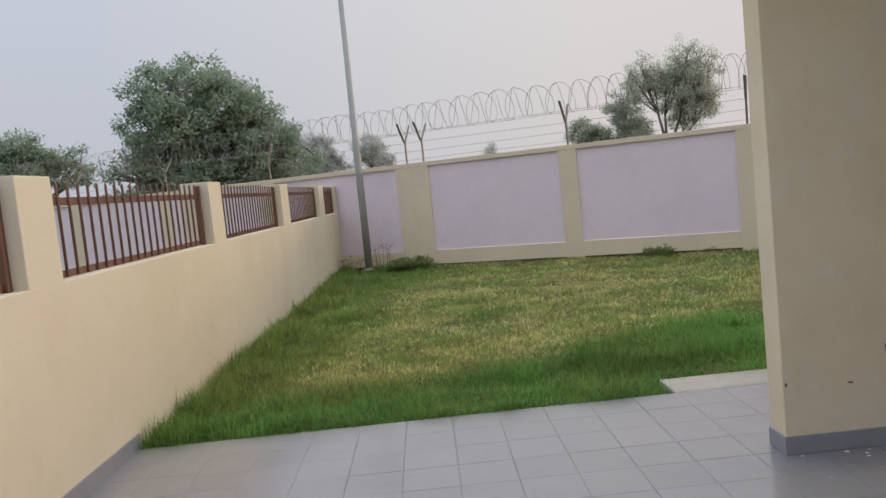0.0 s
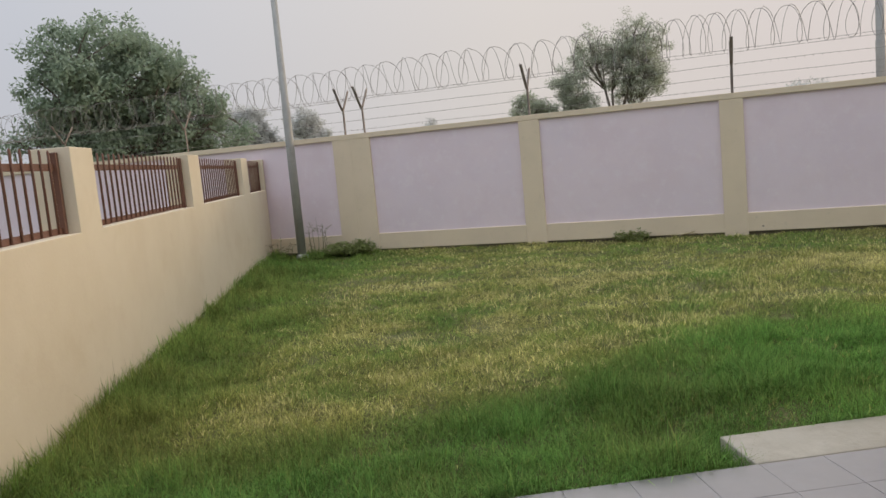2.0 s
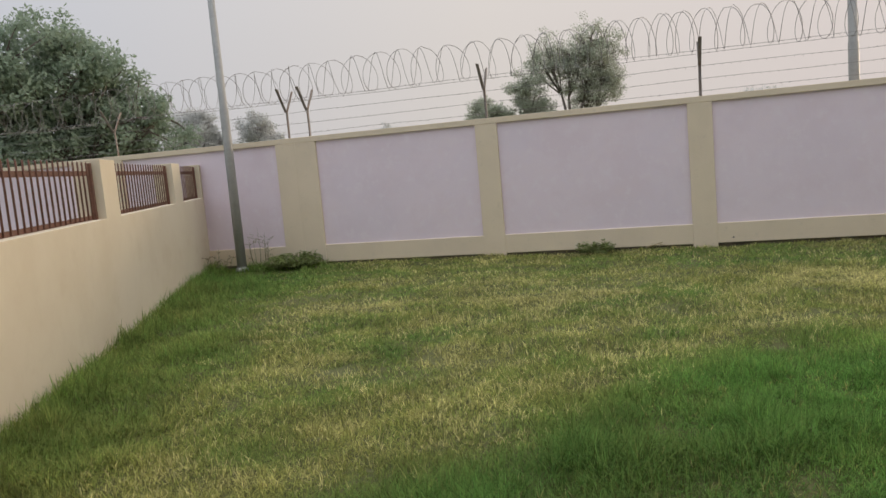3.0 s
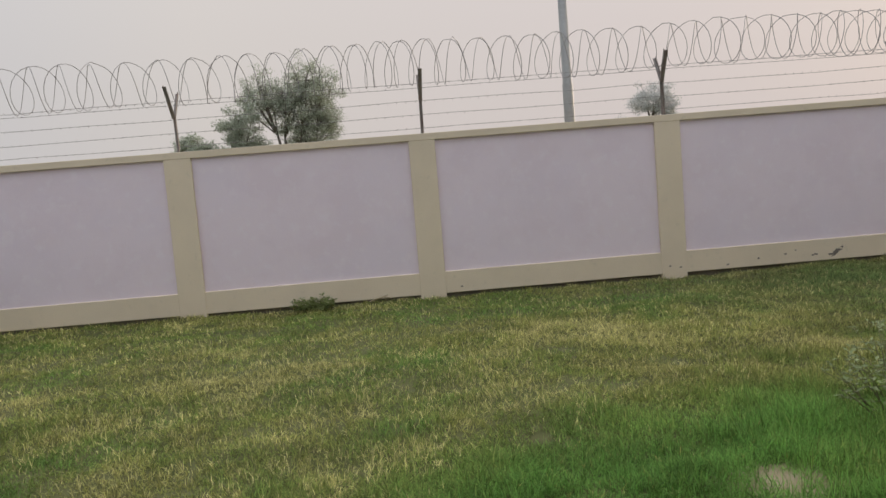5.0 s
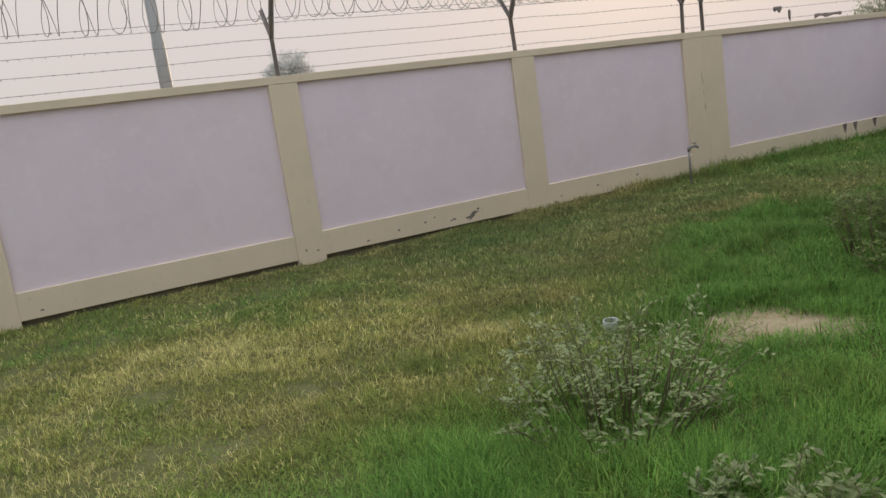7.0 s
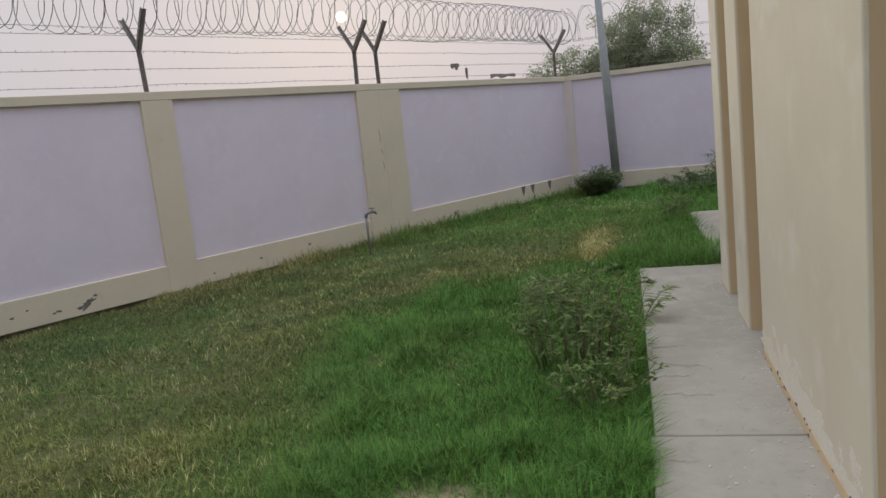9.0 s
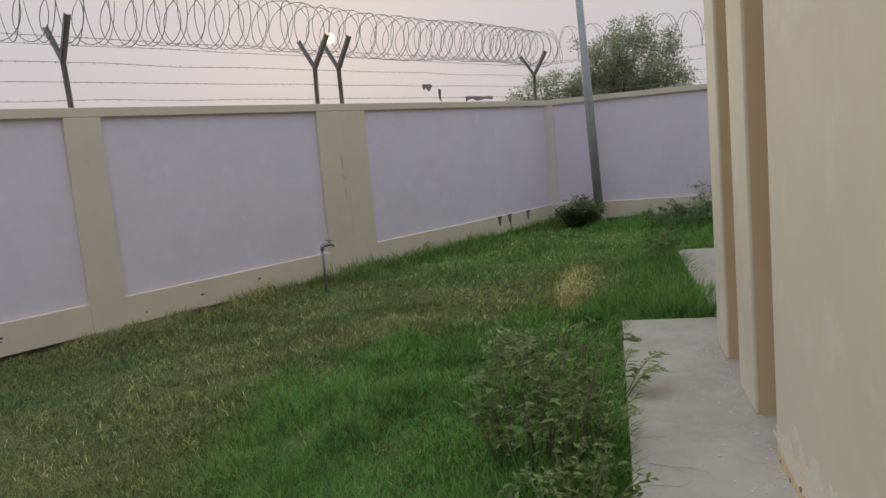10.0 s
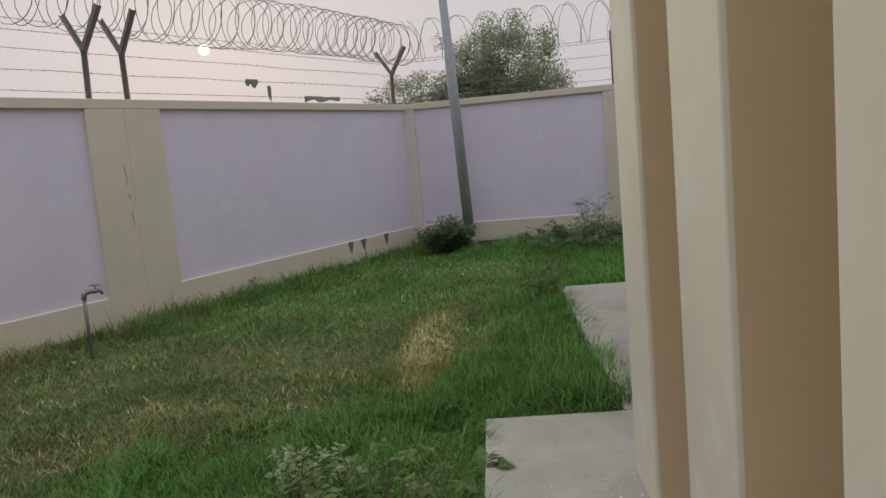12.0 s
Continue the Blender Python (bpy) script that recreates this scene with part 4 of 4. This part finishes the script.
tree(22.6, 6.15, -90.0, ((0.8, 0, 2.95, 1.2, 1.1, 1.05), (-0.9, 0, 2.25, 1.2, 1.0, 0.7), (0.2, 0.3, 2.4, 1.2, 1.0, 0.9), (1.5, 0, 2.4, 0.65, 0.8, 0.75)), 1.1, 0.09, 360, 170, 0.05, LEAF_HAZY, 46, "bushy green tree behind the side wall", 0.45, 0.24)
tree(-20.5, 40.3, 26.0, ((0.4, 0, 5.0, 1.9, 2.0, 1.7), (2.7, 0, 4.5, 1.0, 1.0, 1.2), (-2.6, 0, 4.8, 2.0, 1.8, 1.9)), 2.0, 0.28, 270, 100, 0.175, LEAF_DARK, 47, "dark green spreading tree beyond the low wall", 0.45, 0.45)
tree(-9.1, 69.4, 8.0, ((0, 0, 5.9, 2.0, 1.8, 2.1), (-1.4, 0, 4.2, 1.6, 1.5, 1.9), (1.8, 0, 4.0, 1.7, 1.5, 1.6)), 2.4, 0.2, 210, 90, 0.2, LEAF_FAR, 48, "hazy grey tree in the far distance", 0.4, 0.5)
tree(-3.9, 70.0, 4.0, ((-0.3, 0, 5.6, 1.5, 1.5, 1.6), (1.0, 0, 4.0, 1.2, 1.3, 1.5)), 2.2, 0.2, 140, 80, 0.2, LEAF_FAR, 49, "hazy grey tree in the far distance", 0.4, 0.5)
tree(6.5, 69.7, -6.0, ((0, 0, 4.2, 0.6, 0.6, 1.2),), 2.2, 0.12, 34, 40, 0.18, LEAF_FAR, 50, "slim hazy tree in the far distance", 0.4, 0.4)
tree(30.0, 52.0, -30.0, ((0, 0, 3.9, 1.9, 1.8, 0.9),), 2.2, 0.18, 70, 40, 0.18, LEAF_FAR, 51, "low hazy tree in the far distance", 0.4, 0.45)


# ---- small things ----
def garden_tap():
    z = float(lawn_z(14.13, 9.28))
    t = thing("garden_tap", pose(14.13, 9.28, z, 0, 0, -40), "grey steel standpipe with a brass tap in the lawn", "tap")
    part("riser", tubes_mesh("riser", [([(0, 0, -0.1), (0, 0, 0.30), (0.004, 0, 0.555)], 0.016)], TAPMAT, 10), TAPMAT, t)
    part("elbow", tubes_mesh("elbow", [([(0, 0, 0.53), (0.004, 0, 0.575), (0.03, 0, 0.59), (0.07, 0, 0.59)], [0.022, 0.023, 0.022, 0.018])], TAPMAT, 10), TAPMAT, t)
    tap = part("bib_tap", tubes_mesh("bib_tap", [([(0.06, 0, 0.59), (0.12, 0, 0.592), (0.15, 0, 0.585), (0.165, 0, 0.555)], [0.016, 0.020, 0.015, 0.012])], TAPMAT, 10), TAPMAT, t)
    part("handle", tubes_mesh("handle", [([(0.105, 0, 0.60), (0.105, 0, 0.64)], 0.008), ([(0.06, 0, 0.648), (0.105, 0, 0.642), (0.15, 0, 0.636)], [0.007, 0.009, 0.006])], TAPMAT, 8), TAPMAT, tap)


garden_tap()


def pipe_stub():
    n, r0, r1, h = 20, 0.052, 0.044, 0.09
    z = float(lawn_z(6.85, 7.57))
    V, F = [], []
    for rr, zz in ((r0, -0.05), (r0, h), (r1, h), (r1, -0.02)):
        V += [(rr * math.cos(2 * math.pi * i / n), rr * math.sin(2 * math.pi * i / n), zz) for i in range(n)]
    for k in range(3):
        F += [(k * n + i, k * n + (i + 1) % n, (k + 1) * n + (i + 1) % n, (k + 1) * n + i) for i in range(n)]
    thing("pipe_stub", pose(6.85, 7.57, z, 4, -6, 0), "open grey plastic pipe stub standing in grass", "pipe", data=mesh_from("pipe_stub", V, F, PIPE))


pipe_stub()


def wall_marks():
    r = random.Random(9)
    part("chip", blotch(r, 0.105, 0.030, 30, 0.75), PLASTER, wall_back, "slanting patch where render has fallen", pose(12.35, -0.0125, 0.05, 0, -28, 0))
    for s, z, rx, rz in ((12.27, 0.02, 0.035, 0.016), (12.44, 0.115, 0.03, 0.012), (12.05, 0.04, 0.03, 0.012), (11.6, 0.08, 0.02, 0.012), (11.75, 0.12, 0.015, 0.01), (11.2, 0.05, 0.018, 0.012), (10.75, 0.0, 0.02, 0.012), (12.0, 0.03, 0.02, 0.01), (13.9, 0.04, 0.015, 0.01), (14.6, 0.09, 0.02, 0.012), (15.4, 0.12, 0.02, 0.015), (6.9, 0.02, 0.02, 0.01), (9.9, 0.05, 0.016, 0.014), (10.05, 0.02, 0.016, 0.01)):
        part("chip", blotch(r, rx, rz, 14, 0.45), PLASTER, wall_back, "chipped grey render", pose(s, -0.0225 if 9.78 < s < 10.15 or 6.31 < s < 6.675 else -0.0125, z))
    for s in (20.55, 20.86, 21.45):
        bm = bmesh.new()
        w, h = r.uniform(0.05, 0.09), r.uniform(0.14, 0.19)
        a = [bm.verts.new(p) for p in ((-w, -0.003, 0), (w, -0.003, 0.01), (w * 0.5, -0.003, -h * 0.6), (w * 0.1, -0.003, -h), (-w * 0.4, -0.003, -h * 0.7))]
        b = [bm.verts.new((v.co.x, 0.004, v.co.z)) for v in a]
        bm.faces.new(a)
        for i in range(5):
            bm.faces.new((a[i], a[(i + 1) % 5], b[(i + 1) % 5], b[i]))
        part("chip", bm, PLASTER, wall_back, "grey patch where render has fallen", pose(s, -0.0125, PANEL_LOW - 0.01))
    for s, z, h in ((16.96, 1.45, 0.12), (16.98, 1.0, 0.08), (16.97, 1.22, 0.04)):
        part("crack", tubes_mesh("crack", [([(0, 0, -h), (0.012, 0, -h * 0.3), (-0.004, 0, h * 0.4), (0.004, 0, h)], [0.001, 0.004, 0.004, 0.001])], FOOTING, 4), FOOTING, wall_back, "thin dark crack", pose(s, -0.022, z))


wall_marks()


def rag(s, y, z, w, drop, seed, label):
    r = random.Random(seed)
    n = 9
    V, F = [], []
    for i in range(n):
        u = i / (n - 1)
        d = drop * (0.35 + 0.65 * abs(math.sin(u * 5.3 + seed))) * r.uniform(0.6, 1.1)
        for yy, zz in ((-0.006, 0.012), (-0.012, -d * 0.5), (-0.004, -d), (0.006, -d), (0.010, -d * 0.5), (0.006, 0.012)):
            V.append((w * (u - 0.5) + r.uniform(-0.01, 0.01), yy, zz + r.uniform(-0.008, 0.008)))
    for i in range(n - 1):
        F += [(i * 6 + k, i * 6 + (k + 1) % 6, (i + 1) * 6 + (k + 1) % 6, (i + 1) * 6 + k) for k in range(6)]
    thing("rag", WALL @ pose(s, y, z), label, "rag", "rags on the wire", data=mesh_from("rag", V, F, RAG))


rag(19.05, 0.10, 2.47, 0.20, 0.11, 1, "torn faded rag caught on barbed wire")
rag(19.35, 0.10, 2.40, 0.05, 0.22, 4, "thin rag strip hanging from barbed wire")
rag(20.4, 0.10, 2.285, 0.75, 0.07, 2, "long torn rag lying along barbed wire")


def dry_runner(x, y, heading, length, seed):
    """A thin dry grass runner with a few side shoots, lying on the slab."""
    r = random.Random(seed)
    lines, p, h = [], Vector((0, 0, 0.004)), heading
    pts = [p]
    length *= 0.75
    for k in range(5):
        h += r.uniform(-0.28, 0.28)
        p = p + Vector((math.cos(h), math.sin(h), 0)) * length / 5
        p.z = 0.004 + r.uniform(0, 0.012)
        pts.append(p)
        q = h + r.choice((-1, 1)) * r.uniform(0.5, 1.1)
        lines.append(([p, p + Vector((math.cos(q), math.sin(q), 0.1)) * length * r.uniform(0.15, 0.4)], [0.0014, 0.0007]))
    lines.append((pts, [0.0016, 0.0015, 0.0015, 0.0013, 0.0011, 0.0007]))
    thing("grass_runner", pose(x, y, 0.0), "thin dry grass runner lying on the concrete", "dry grass", "dry runners on the walkway", data=tubes_mesh("grass_runner", lines, STRAW, 4))


for k, (x, y, h, l) in enumerate(((8.35, 5.76, -1.9, 0.30), (8.6, 5.78, -1.2, 0.24), (8.85, 5.74, -2.3, 0.34), (9.15, 5.79, -1.6, 0.22), (7.6, 5.80, -2.0, 0.18), (6.9, 5.82, -1.4, 0.22), (6.2, 5.81, -1.0, 0.2), (10.2, 5.78, -1.7, 0.2), (4.55, 5.80, -0.9, 0.22), (4.8, 5.81, -2.0, 0.16))):
    dry_runner(x, y, h, l, 60 + k)


def stick():
    lines = [([(0, 0, 0), (0.1, 0.02, 0.03), (0.26, 0.01, 0.07)], [0.012, 0.014, 0.008]), ([(0.1, 0.02, 0.03), (0.16, 0.1, 0.02), (0.24, 0.14, 0.05)], [0.01, 0.008, 0.005]), ([(0.2, 0.01, 0.05), (0.3, -0.03, 0.02)], [0.008, 0.005])]
    thing("stick", WALL @ pose(5.6, -0.28, -0.05, 0, 0, 10), "pale dry forked stick in the grass", "stick", data=tubes_mesh("stick", lines, SAND, 6))


stick()


def sun_disc():
    m = bpy.data.materials.new("sun_glow")
    m.use_nodes = True
    nt = m.node_tree
    nt.nodes.clear()
    o, e = nt.nodes.new("ShaderNodeOutputMaterial"), nt.nodes.new("ShaderNodeEmission")
    e.inputs[0].default_value, e.inputs[1].default_value = (1.0, 0.76, 0.55, 1), 2.4
    nt.links.new(e.outputs[0], o.inputs[0])
    bm = bmesh.new()
    bmesh.ops.create_icosphere(bm, subdivisions=3, radius=13.0)
    ob = thing("backdrop", Matrix.Translation(SUN_DIR * 2000), "pale orange hazy sun low in the sky", "sun", kind="structure", data=bm, mat=m)
    ob.visible_shadow = False


sun_disc()
